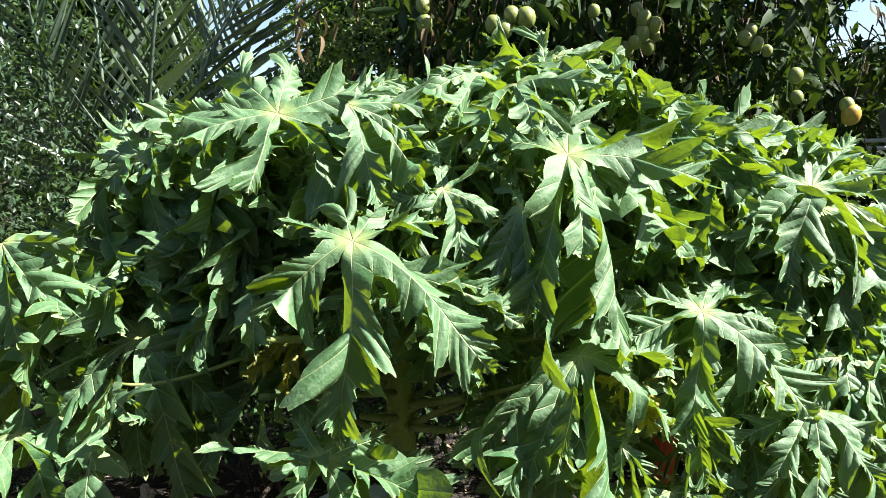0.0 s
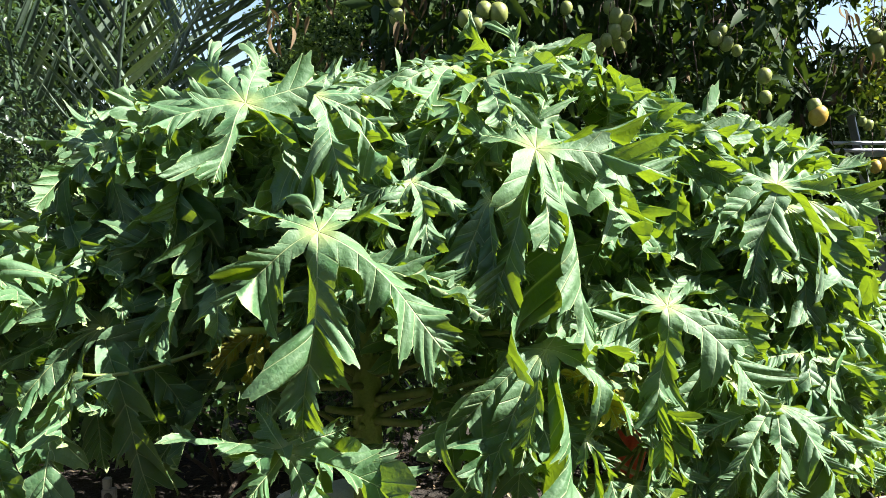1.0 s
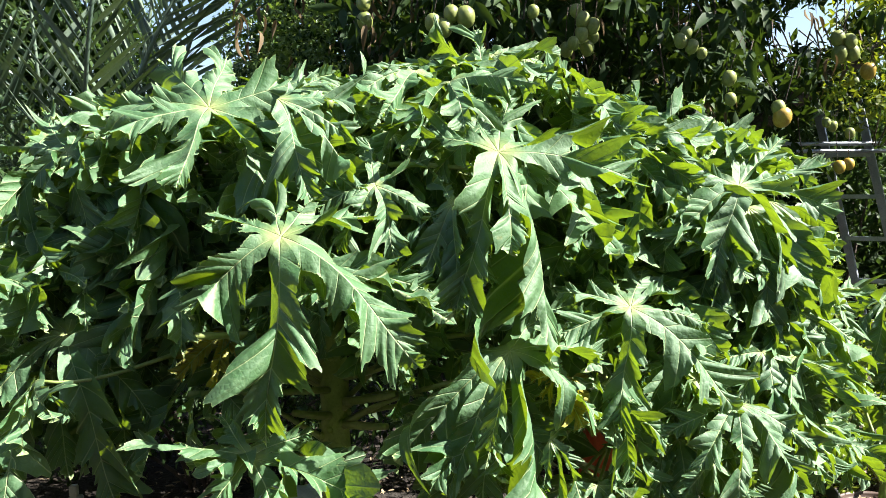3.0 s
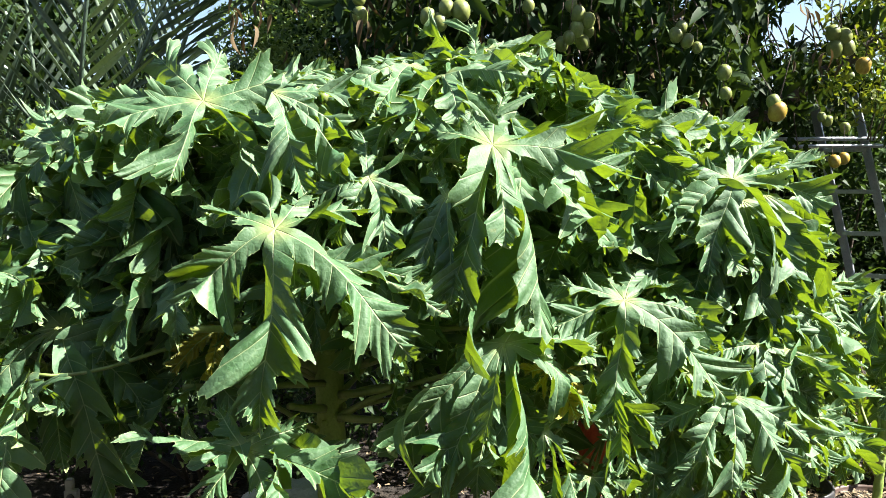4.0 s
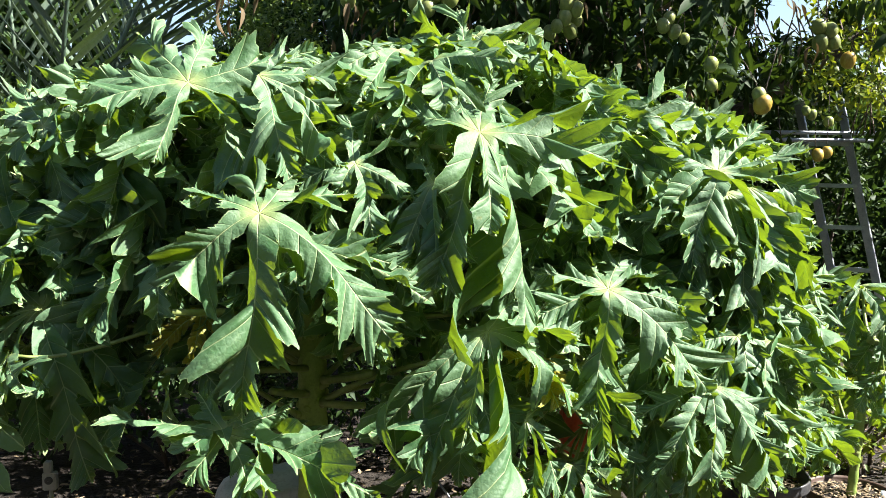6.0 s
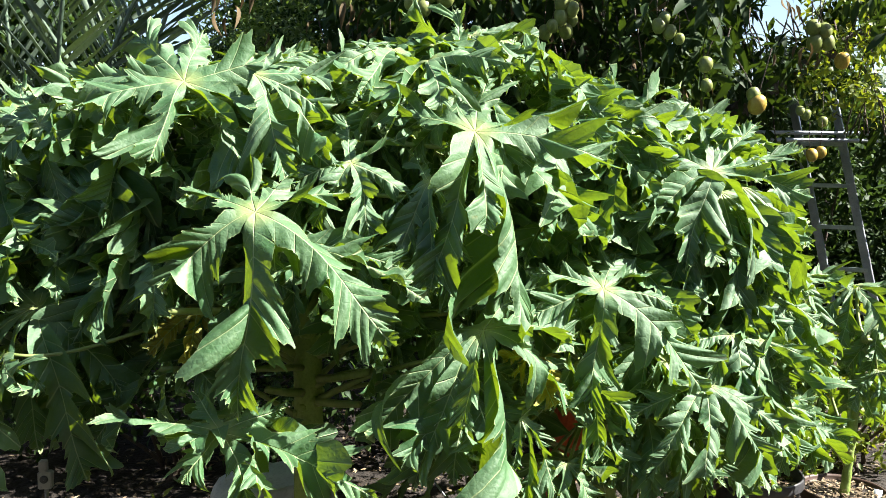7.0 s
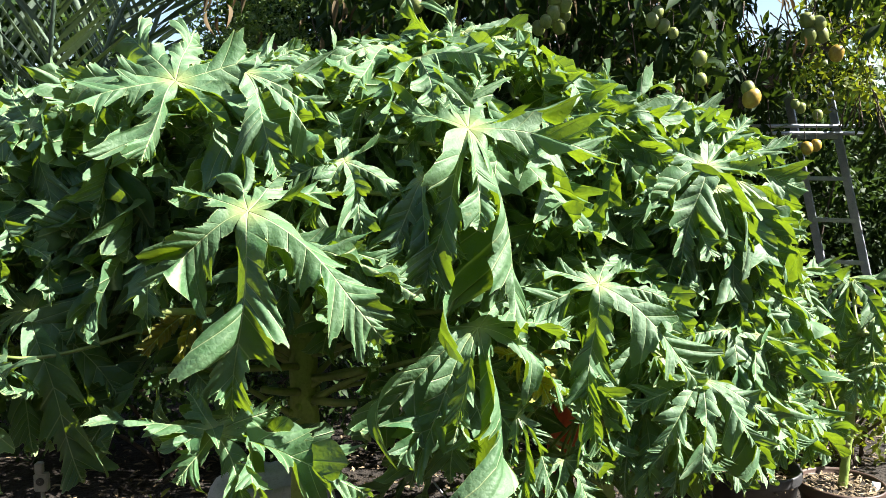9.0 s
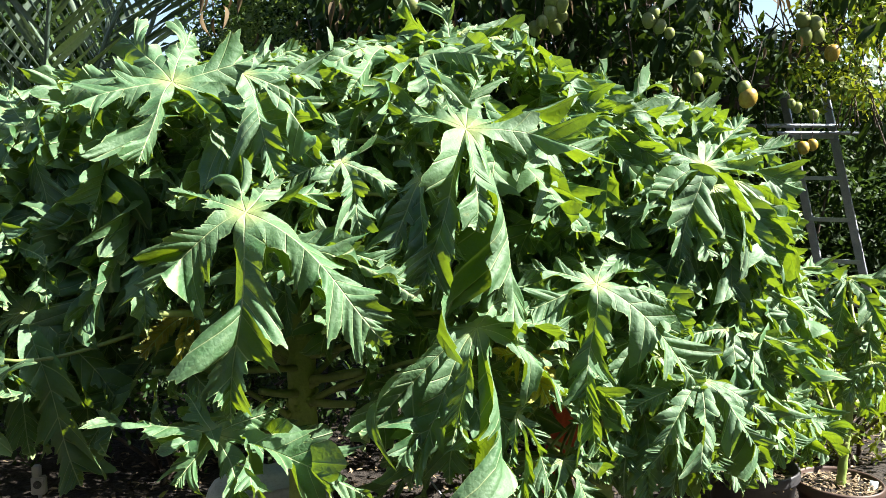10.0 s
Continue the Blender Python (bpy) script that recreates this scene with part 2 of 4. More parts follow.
def rib_line(tip, up, arch, sag, twist, n=48):
    """Points, side and normal directions along a lobe's midrib from the hub, evenly spaced."""
    length = np.linalg.norm(tip)
    flat = unit(tip - np.dot(tip, up) * up)
    p = bezier(((0, 0, 0), (0.7 * flat + 0.3 * unit(tip)) * 0.33 * length + up * arch * length, 0.74 * tip + np.array((0, 0, sag * length)), tip), 4 * n)
    run = np.concatenate([[0], np.cumsum(np.linalg.norm(np.diff(p, axis=0), axis=1))])
    p = np.stack([np.interp(np.linspace(0, run[-1], n), run, p[:, k]) for k in range(3)], axis=1)
    sway = np.sin(np.linspace(0, math.pi * 1.5, n) + twist * 3) * np.linspace(0, 1, n) ** 1.5 * (1 - np.linspace(0, 1, n)) * 0.12 * length
    p = p + unit(np.cross(up, tip))[None] * sway[:, None]
    t = np.gradient(p, axis=0)
    t /= np.linalg.norm(t, axis=1)[:, None]
    nor = np.zeros_like(p)
    v = up
    for k in range(n):
        v = unit(v - np.dot(v, t[k]) * t[k])
        nor[k] = v
    side = np.cross(nor, t)
    a = (twist * np.linspace(0, 1, n) ** 1.6)[:, None]
    return p, side * np.cos(a) + nor * np.sin(a), nor * np.cos(a) - side * np.sin(a), run[-1]


def along_line(table, s):
    x = np.linspace(0, 1, len(table))
    return np.stack([np.interp(s, x, table[:, k]) for k in range(3)], axis=-1)


def papaya_blade(rng, tips, up, fold, broad=1.0, twist=0.5, fine=False):
    """Vertices, faces and vein coordinates of a palmate leaf with its hub at the origin: one deeply cut lobe to each tip, webbed round the hub."""
    x_axis = unit(np.cross(up, (0.31, 0.95, 0.05)))
    y_axis = np.cross(up, x_axis)
    low = unit(0.8 * unit((up[0], up[1] - 1e-6, 0)) + np.array((0, 0, -0.6)))
    az = np.array([math.atan2(np.dot(t, y_axis), np.dot(t, x_axis)) for t in tips])
    order = np.argsort(az)
    tips, az = [np.asarray(tips[k], float) for k in order], az[order]
    n = len(tips)
    ribs = [rib_line(t, up, rng.uniform(0.02, 0.09), rng.uniform(0.02, 0.12), rng.normal(0, twist)) for t in tips]
    size = max(r[3] for r in ribs)
    n_s, n_t = (105, 6) if fine else (49, 5)
    ph = rng.uniform(0, 6.28, 6)
    s = np.linspace(0, 1, n_s)
    t = np.linspace(0, 1, n_t)
    vs, fs, at, edge, base = [], [], [], [], 0
    for i in range(n):
        p, sides, normals, length = ribs[i]
        rel = length / size
        wide = 0.72 + 0.28 / max(rel, 0.4)
        teeth = np.array((0.34, 0.56, 0.77)) + rng.normal(0, 0.035, 3)
        drop = math.asin(max(-1.0, min(1.0, -tips[i][2] / np.linalg.norm(tips[i]))))
        own_fold, lean = rng.normal(fold, 0.22) * min(max(0.42 + 0.8 * drop, 0.05), 0.9), rng.normal(0, 0.3)
        for side in (-1, 1):
            j = (i + side) % n
            gap = (az[j] - az[i]) * side % (2 * math.pi)
            joined_web = n > 1 and gap < radians(105)
            beta = min(gap / 2, radians(40)) if joined_web else radians(34)
            alpha = np.radians(56 - 20 * s)
            web = s * np.sin(beta) / np.maximum(np.sin(alpha - beta), 0.12)
            heights = np.array((0.24, 0.37, 0.21)) * rng.uniform(0.4, 1.3, 3)
            at_teeth = teeth + rng.normal(0, 0.035, 3)
            valley = np.interp(s, (0, 0.12, 0.3, 0.42, 0.6, 0.8, 1.0), (0.11, 0.11, 0.075, 0.05, 0.06, 0.07, 0.0))
            d = (s[None] - at_teeth[:, None]) / np.array((0.16, 0.15, 0.13))[:, None]
            d = np.where(d > 0, d * 1.25, d)
            tooth = np.max(heights[:, None] * np.clip(1 - np.abs(d), 0, 1) ** 0.75, axis=0)
            small = (0.038 + 0.016 * np.sin(s * 31 + ph[5])) * np.clip(1 - np.abs(np.mod(s * (23.5 if fine else 13.5) + ph[2] + side + 0.5 * np.sin(s * 9 + ph[4]), 1.0) - 0.5) * 2.6, 0, 1) * np.clip(s * 6 - 1, 0, 1)
            margin = broad * (0.95 + 0.32 * min(max(drop, 0.0), 1.0)) * np.maximum(valley, tooth + 0.02 * (1 - s)) + small * np.clip((1 - s) * 6, 0, 1)
            margin = wide * np.minimum(margin, 1.35 * (1 - s) ** 0.85)
            reach = np.minimum(web, margin)
            along = s[:, None] + reach[:, None] * t * np.cos(alpha)[:, None]
            off = reach[:, None] * t * np.sin(alpha)[:, None]
            r = np.hypot(along, off)
            u = np.clip(np.arctan2(off, np.maximum(along, 1e-6)) / beta, 0, 1)
            flap = np.interp(s, np.stack([at_teeth - 0.07, at_teeth + 0.07], 1).ravel(), np.repeat(rng.normal(0, 0.72, 3), 2))
            sinks = max(0.0, float(np.dot(side * sides[24], low)))
            phi = np.clip(own_fold * (1 - 1.35 * sinks) + side * lean + flap[:, None], -0.9, 1.25) + rng.normal(-0.4, 2.2) * off
            b, nn = along_line(sides, along), along_line(normals, along)
            lobe = along_line(p, along) + length * off[..., None] * (side * b * np.cos(phi)[..., None] + nn * np.sin(phi)[..., None])
            ripple = 0.05 * (t ** 2)[None] * np.sin(s * 23 + ph[3] + i * 2.1 + side)[:, None] * np.clip(r * 2 - 0.3, 0, 1)
            # quilted relief between the side veins
            ripple = ripple + 0.005 * np.cos(2 * math.pi * np.interp(s, np.concatenate([[0.0], teeth, [1.0]]), (0.0, 3.0, 5.0, 7.0, 11.0)))[:, None] * np.sin(math.pi * t)[None] * -1
            lobe = lobe + nn * (ripple * length)[..., None]
            if joined_web:
                q = ribs[j]
                shared = along_line(p, r) * (1 - 0.5 * u)[..., None] + along_line(q[0], np.clip(r * length / q[3], 0, 1)) * (0.5 * u)[..., None]
                shared = shared + (along_line(normals, r) * (1 - 0.5 * u)[..., None] + along_line(q[2], np.clip(r * length / q[3], 0, 1)) * (0.5 * u)[..., None]) * (0.22 * off * length)[..., None]
                k = np.clip((r * rel - 0.06) / 0.2, 0, 1)
                k = (k * k * (3 - 2 * k))[..., None]
                v = shared * (1 - k) + lobe * k
            else:
                v = lobe
            rib = np.interp(s, np.concatenate([[0.0], teeth, [1.0]]), (0.0, 3.0, 5.0, 7.0, 11.0))
            at.append(np.stack([off * length, np.broadcast_to(rib[:, None], off.shape), r * rel], axis=2).reshape(-1, 3))
            edge.append((reach[:, None] * (1 - t) * length + np.where(web < margin, 1.0, 0.0)[:, None]).ravel())
            vs.append(v.reshape(-1, 3))
            k = base + np.arange(n_s - 1)[:, None] * n_t + np.arange(n_t - 1)[None]
            q = np.stack([k, k + n_t, k + n_t + 1, k + 1], axis=2).reshape(-1, 4)
            fs.append(q if side > 0 else q[:, ::-1])
            base += n_s * n_t
    return np.concatenate(vs), np.concatenate(fs), np.concatenate(at), np.concatenate(edge), size


leaf_count = 0


def hang_leaf(tree, hub, tips, up, attach, old, fold, broad, rng, twist=0.55, fine=False):
    """Blade and stalk of one leaf, as a part of its tree."""
    v, f, at, edge, size = papaya_blade(rng, tips, up, fold, broad, twist, fine)
    me = mesh_from("leaf", v, f, M_LEAF_OLD if old else M_LEAF)
    co = me.attributes.new("vein", "FLOAT_VECTOR", "POINT")
    co.data.foreach_set("vector", at.astype(np.float32).ravel())
    me.attributes.new("margin", "FLOAT", "POINT").data.foreach_set("value", edge.astype(np.float32))
    ob = child("leaf", me, tree, "withered yellow-brown hanging leaf" if old else "")
    ob.location = np.array(hub) - np.array(tree.location)
    if attach is None:
        return ob
    a = np.array(attach) - np.array(hub)
    span = np.linalg.norm(a)
    out = unit((-a[0], -a[1], 0.0))
    p = bezier((a, a + out * 0.42 * span + np.array((0, 0, 0.30 * span)), -up * 0.2 * span - out * 0.12 * span, -up * 0.004), 18)
    pv, pf = tube(p, (np.linspace(0.0105, 0.005, 18) + 0.012 * np.exp(-np.arange(18) / 1.1)) * (0.7 + 0.5 * size), 8)
    child("petiole", mesh_from("petiole", pv, pf, M_PETIOLE), ob)
    return ob


def papaya_leaf(tree, hub, yaw, pitch, roll, size, droop=70, attach=None, old=False, fold=0.7):
    """A leaf whose middle lobe heads yaw and pitch degrees from the hub, the others fanned about it and drooping."""
    global leaf_count
    leaf_count += 1
    rng = np.random.default_rng(100 + leaf_count)
    m = np.array(Euler((radians(roll), radians(-pitch), radians(yaw))).to_matrix())
    tips = []
    for a, k in zip(LOBE_AZ[1:-1] + rng.normal(0, 0.1, 7), LOBE_LEN[1:-1]):
        d = m[:, 0] * math.cos(a) + m[:, 1] * math.sin(a)
        d[2] = min(d[2], 0.22)
        d = unit(d + np.array((0, 0, -1.0)) * math.tan(radians(min(droop * rng.uniform(0.35, 1.1), 60))))
        tips.append(d * k * size * rng.uniform(0.82, 1.1))
    return hang_leaf(tree, hub, tips, m[:, 2], attach, old, fold, rng.uniform(1.0, 1.2) * tree.get("leaf_width", 1.0), rng)


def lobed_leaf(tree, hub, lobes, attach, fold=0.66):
    """A leaf tipped towards the camera, with each lobe given by its heading, its drop below level in degrees and its
    length.
    """
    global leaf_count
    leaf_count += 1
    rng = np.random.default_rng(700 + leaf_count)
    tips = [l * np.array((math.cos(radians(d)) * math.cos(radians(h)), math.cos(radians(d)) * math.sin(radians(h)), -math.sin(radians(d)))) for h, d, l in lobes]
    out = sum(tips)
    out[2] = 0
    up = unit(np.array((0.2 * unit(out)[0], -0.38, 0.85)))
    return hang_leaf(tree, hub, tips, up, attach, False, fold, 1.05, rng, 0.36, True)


def papaya_trunk(tree, foot, top, r0, r1, bow=(0, 0), scars=True):
    """Upright green stem with leaf scars under the crown."""
    rng = np.random.default_rng(int(abs(foot[0]) * 1000) + 5)
    n = 70
    mid = (np.array(foot) + np.array(top)) / 2 + np.array((bow[0], bow[1], 0))
    p = bezier((foot, mid, top), n)
    r = np.linspace(r0, r1, n) * (1 + 0.05 * np.sin(np.linspace(0, 46, n)) + rng.normal(0, 0.015, n))
    v, f = tube(p, r, 18)
    pieces = [(v, f)]
    if scars:
        for k in range(46):
            t = rng.uniform(0.3, 0.98)
            q = p[int(t * (n - 1))]
            a = k * 2.4
            d = np.array((math.cos(a), math.sin(a), 0.25))
            rad = r[int(t * (n - 1))]
            pieces.append(tube([q + d * rad * 0.75, q + d * (rad + 0.006), q + d * (rad + 0.009)], [0.013, 0.0125, 0.004], 7))
    v, f = joined(pieces)
    me = mesh_from("trunk", v - np.array(tree.location), f, M_STEM)
    return child("trunk", me, tree)


def stub(tree, a, b, radius=0.011):
    """A cut-off leaf stalk left on the stem."""
    a, b = np.array(a), np.array(b)
    p = bezier((a, (a + b) / 2 + np.array((0, 0, -0.008)), b), 7)
    v, f = tube(p - np.array(tree.location), np.linspace(radius * 1.35, radius, 7), 9)
    return child("petiole", mesh_from("petiole", v, f, M_PETIOLE), tree, "cut pale green leaf stalk")

# ---- ground ----
def ground():
    rng = np.random.default_rng(3)
    xs = np.concatenate([[-400, -60, -14], np.linspace(-6, 7, 105), [14, 60, 400]])
    ys = np.concatenate([[-400, -60, -8], np.linspace(-1, 10, 90), [18, 60, 400]])
    gx, gy = np.meshgrid(xs, ys)
    z = np.zeros_like(gx)
    near = (np.abs(gx) < 8) & (gy > -2) & (gy < 11)
    z[near] = (0.02 * np.sin(gx * 1.7 + gy) + 0.012 * np.sin(gx * 5.1 - gy * 3.3) + rng.normal(0, 0.006, gx.shape))[near]
    v = np.stack([gx, gy, z], axis=2).reshape(-1, 3)
    w = len(xs)
    f = [[i * w + j, i * w + j + 1, (i + 1) * w + j + 1, (i + 1) * w + j] for i in range(len(ys) - 1) for j in range(w - 1)]
    ob = new("ground", mesh_from("ground", v, f, M_SOIL))
    tagged(ob, "dark brown garden soil covered with mulch", "ground", kind="structure")
    n = 9000
    pos = np.stack([rng.uniform(-3.0, 4.6, n), rng.uniform(1.6, 6.5, n), rng.uniform(0.0, 0.03, n)], axis=1)
    a = rng.uniform(0, 6.28, n)
    dirs = np.stack([np.cos(a), np.sin(a), rng.normal(0, 0.2, n)], axis=1)
    ups = np.stack([rng.normal(0, 0.3, n), rng.normal(0, 0.3, n), np.ones(n)], axis=1)
    v, f = scatter(blade_template(4, 0.16, 0.5, 0.1), pos, dirs, ups, rng.uniform(0.02, 0.075, n))
    litter = new("leaf_litter", mesh_from("leaf_litter", v, f, M_CHIP))
    tagged(litter, "dry brown wood chips and fallen leaves on the soil", "leaf litter", kind="stuff")


ground()


def sky_block_wall(name, cx, cy, sx, sy, high):
    v, f = box(cx, cy, high / 2 - 0.05, sx, sy, high + 0.1)
    tagged(new(name, mesh_from(name, v, f, M_WALL, False)), "unseen plain wall added to block low sky light", "wall", kind="structure")


# unseen walls added to keep low sky light off the leaves
sky_block_wall("sky_block_south", 1.0, -3.0, 14.0, 0.2, 6.4)
sky_block_wall("sky_block_west", -6.1, 3.0, 0.2, 11.8, 3.0)
sky_block_wall("sky_block_east", 8.1, 3.0, 0.2, 11.8, 3.0)
sky_block_wall("sky_block_north", 1.0, 10.6, 14.0, 0.2, 2.2)


# ---- foliage of the background ----
def shoots(rng, centres, per, spread, size, hang=0.5):
    """Leaf bases, directions and sizes for tufts of leaves round shoot ends."""
    n = len(centres) * per
    pos = np.repeat(centres, per, axis=0) + rng.normal(0, spread, (n, 3))
    d = rng.normal(0, 1, (n, 3))
    d /= np.linalg.norm(d, axis=1)[:, None]
    d[:, 2] -= hang
    ups = rng.normal(0, 0.5, (n, 3)) + np.array((0, 0, 1.0))
    return pos, d, ups, rng.uniform(0.65, 1.15, n) * size


def limb(pts, radii, n=24):
    p = bezier(pts, n)
    rng = np.random.default_rng(len(pts) + int(100 * abs(pts[0][0])))
    p[1:-1] += rng.normal(0, 0.006, (n - 2, 3))
    return tube(p, np.linspace(radii[0], radii[1], n), 9)


MANGO_AT = np.array((2.1, 6.2, 0.0))


def mango_tree():
    rng = np.random.default_rng(11)
    tree = thing("mango_tree", "large dark green mango tree bearing hanging fruit", "tree", MANGO_AT)
    child("trunk", mesh_from("trunk", *limb(((0, 0, -0.05), (0.1, 0, 0.8), (0.0, -0.1, 1.7)), (0.17, 0.13)), M_BARK), tree)
    ends = (((0, -0.1, 1.5), (-1.1, -0.9, 1.7), (-0.55, -1.35, 3.0)), ((0, -0.1, 1.6), (-0.9, -0.5, 2.2), (-1.7, -1.3, 2.6)),
            ((0, -0.1, 1.6), (0.8, -0.3, 2.2), (1.6, -0.6, 2.7)), ((0, -0.1, 1.65), (0.3, 0.6, 2.5), (0.3, 1.2, 3.4)))
    for k, e in enumerate(ends):
        child("limb", mesh_from("limb", *limb(e, (0.085, 0.03)), M_BARK), tree)
    n = 3600
    c = np.stack([rng.uniform(-2.25, 2.4, n), rng.uniform(-2.3, 1.5, n), rng.uniform(1.65, 4.3, n)], axis=1)
    low = 1.85 + 0.16 * np.sin(c[:, 0] * 3.1 + 1) + 0.12 * np.sin(c[:, 1] * 4) + np.clip(-(c[:, 1] + 1.2), 0, 2) * 0.35 + np.clip(c[:, 0] - 0.5, 0, 2) * -0.12
    keep = c[:, 2] > low
    # tufts out of view left out so that sun reaches pots and vine
    keep &= ~((c[:, 0] > 0.6) & (c[:, 1] < -1.45))
    keep &= ~((c[:, 0] > 0.25) & (c[:, 1] < -0.9) & (c[:, 2] > 2.5))
    # openings cut along the camera's sight lines to the sky and the ladder
    keep &= ~((np.abs(c[:, 0] - (-0.15 + 0.517 * (c[:, 1] + 2.2))) < 0.30) & (np.abs(c[:, 2] - (2.26 + 0.185 * (c[:, 1] + 2.2))) < 0.20))
    keep &= ~((np.abs(c[:, 0] - (0.29 + 0.638 * (c[:, 1] + 2.2))) < 0.20) & (np.abs(c[:, 2] - (1.99 + 0.112 * (c[:, 1] + 2.2))) < 0.26))
    keep &= ~((np.abs(c[:, 0] - 1.297 - 0.57 * c[:, 1]) < 0.32) & (c[:, 2] < 2.17 + 0.1 * c[:, 1]))
    # crown kept lower in front so that it does not shade the papayas
    keep &= c[:, 2] < 4.3 - 0.85 * np.clip(-c[:, 1] - 0.6, 0, 2)
    c = c[keep]
    v, f = scatter(blade_template(4, 0.15, 0.3, 0.22, 0.85, 0.08), *shoots(rng, c, 13, 0.05, 0.155, 0.45))
    child("crown", mesh_from("crown", v, f, M_MANGO_LEAF), tree)
    # thin twigs that the leaf tufts hang on
    pieces = []
    for q in c[::3]:
        a = q + rng.normal(0, 0.05, 3) + np.array((0, 0.12, 0.28))
        pieces.append(tube(bezier((a, (a + q) / 2 + rng.normal(0, 0.03, 3), q), 5), np.linspace(0.006, 0.003, 5), 4))
    tagged(child("twigwork", mesh_from("twigwork", *joined(pieces), M_BARK), tree), kind="stuff")
    dry = np.stack([rng.uniform(-2.75, -2.0, 12), rng.uniform(-2.3, -1.6, 12), rng.uniform(2.1, 2.6, 12)], axis=1)
    dry = np.concatenate([dry, np.stack([rng.uniform(-2.0, -0.9, 22), rng.uniform(-2.0, -1.4, 22), rng.uniform(2.0, 2.5, 22)], axis=1)])
    dry = np.concatenate([dry, np.stack([rng.uniform(-0.9, 1.6, 16), rng.uniform(-2.0, -1.0, 16), rng.uniform(1.75, 2.5, 16)], axis=1)])
    v, f = scatter(blade_template(6, 0.13, 0.9, 0.5, 0.85, 0.05), *shoots(rng, dry, 4, 0.05, 0.105, 1.2))
    child("dry_leaves", mesh_from("dry_leaves", v, f, M_DRY_LEAF), tree, "curled brown dead leaves")["kind"] = "stuff"
    return tree


def mango_mesh(ripe):
    p = [(0.002, -0.5), (0.17, -0.48), (0.33, -0.38), (0.43, -0.2), (0.46, 0.0), (0.44, 0.2), (0.35, 0.37), (0.2, 0.465), (0.05, 0.49), (0.002, 0.47)]
    v, f = lathe(p, 18)
    v[:, 0] += 0.05 * np.sin((v[:, 2] + 0.5) * 3.1)
    return mesh_from("mango", v, f, M_MANGO_RIPE if ripe else M_MANGO)


def mango(me, at, size, ripe=False):
    rng = np.random.default_rng(int(abs(at[0] * 997 + at[2] * 1313)))
    ob = new("mango", me)
    ob.matrix_world = pose(*at, rng.uniform(-18, 18), rng.uniform(-18, 18), rng.uniform(0, 360)) @ Matrix.Diagonal((size, size, size * 1.08, 1))
    tagged(ob, "ripening orange-yellow mango hanging on its stalk" if ripe else "round unripe green mango hanging in a cluster", "mango", "mangoes on the tree")
    p = bezier(((0, 0, 0.46), (0.02, 0.05, 1.2), (rng.uniform(-0.4, 0.4), 0.3, 2.6)), 6)
    child("stalk", mesh_from("stalk", *tube(p, np.linspace(0.035, 0.03, 6), 5), M_BARK), ob)
    return ob


def palm(at):
    tree = thing("date_palm", "grey-green feather palm with stiff narrow leaflets", "palm", at)
    rng = np.random.default_rng(21)
    child("trunk", mesh_from("trunk", *limb(((0, 0, -0.05), (0.02, 0, 0.4), (0, 0, 0.85)), (0.16, 0.13)), M_BARK), tree)
    fronds = (((0.27, -0.80, 1.86), (0.46, -0.95, 2.83)),
              ((0.39, -0.55, 1.94), (0.95, -0.50, 2.99)),
              ((0.59, -0.30, 2.14), (0.89, -0.20, 3.05)),
              ((-0.20, -0.60, 1.81), (-0.37, -0.70, 2.94)),
              ((-0.05, -0.40, 1.75), (-0.17, -0.30, 3.24)),
              ((0.32, -0.10, 2.07), (0.48, 0.10, 3.31)))
    leaflet = mesh_from("leaflet", *blade_template(5, 0.029, 0.7, 0.05, 0.6), M_PALM)
    for middle, end in fronds:
        frond = new("frond")
        frond.parent = tree
        crown, middle, end = np.array((0, 0, 0.75)), np.array(middle), np.array(end)
        p = bezier((crown, 2 * middle - 0.5 * (crown + end), end), 40)
        child("rachis", mesh_from("rachis", *tube(p, np.linspace(0.019, 0.006, 40), 6), M_PALM), frond)
        d = np.gradient(p, axis=0)
        d /= np.linalg.norm(d, axis=1)[:, None]
        pos, dirs, ups, size = [], [], [], []
        for i in np.linspace(7, 38.9, 33):
            k = int(i)
            q = p[k] + (p[min(k + 1, 39)] - p[k]) * (i - k)
            side = np.cross(d[k], (0, -1, 0.2))
            side /= np.linalg.norm(side)
            nrm = np.cross(side, d[k])
            for s in (-1, 1):
                open_by = 0.9 - 0.35 * (k / 40)
                e = d[k] * math.cos(open_by) + s * side * math.sin(open_by) + nrm * rng.normal(0.12, 0.14)
                pos.append(q)
                dirs.append(e + rng.normal(0, 0.05, 3))
                ups.append(nrm + s * side * 0.55 + rng.normal(0, 0.5, 3))
                size.append(0.52 * math.sin(math.pi * (0.3 + 0.5 * k / 40)) * rng.uniform(0.8, 1.1) + 0.05)
        fr = frames_for(np.array(dirs), np.array(ups))
        for q, m, k in zip(pos, fr, size):
            ob = child("leaflet", leaflet, frond)
            ob.matrix_basis = Matrix.Translation(q) @ Matrix(m.tolist()).to_4x4() @ Matrix.Diagonal((k, k, k, 1))
    return tree


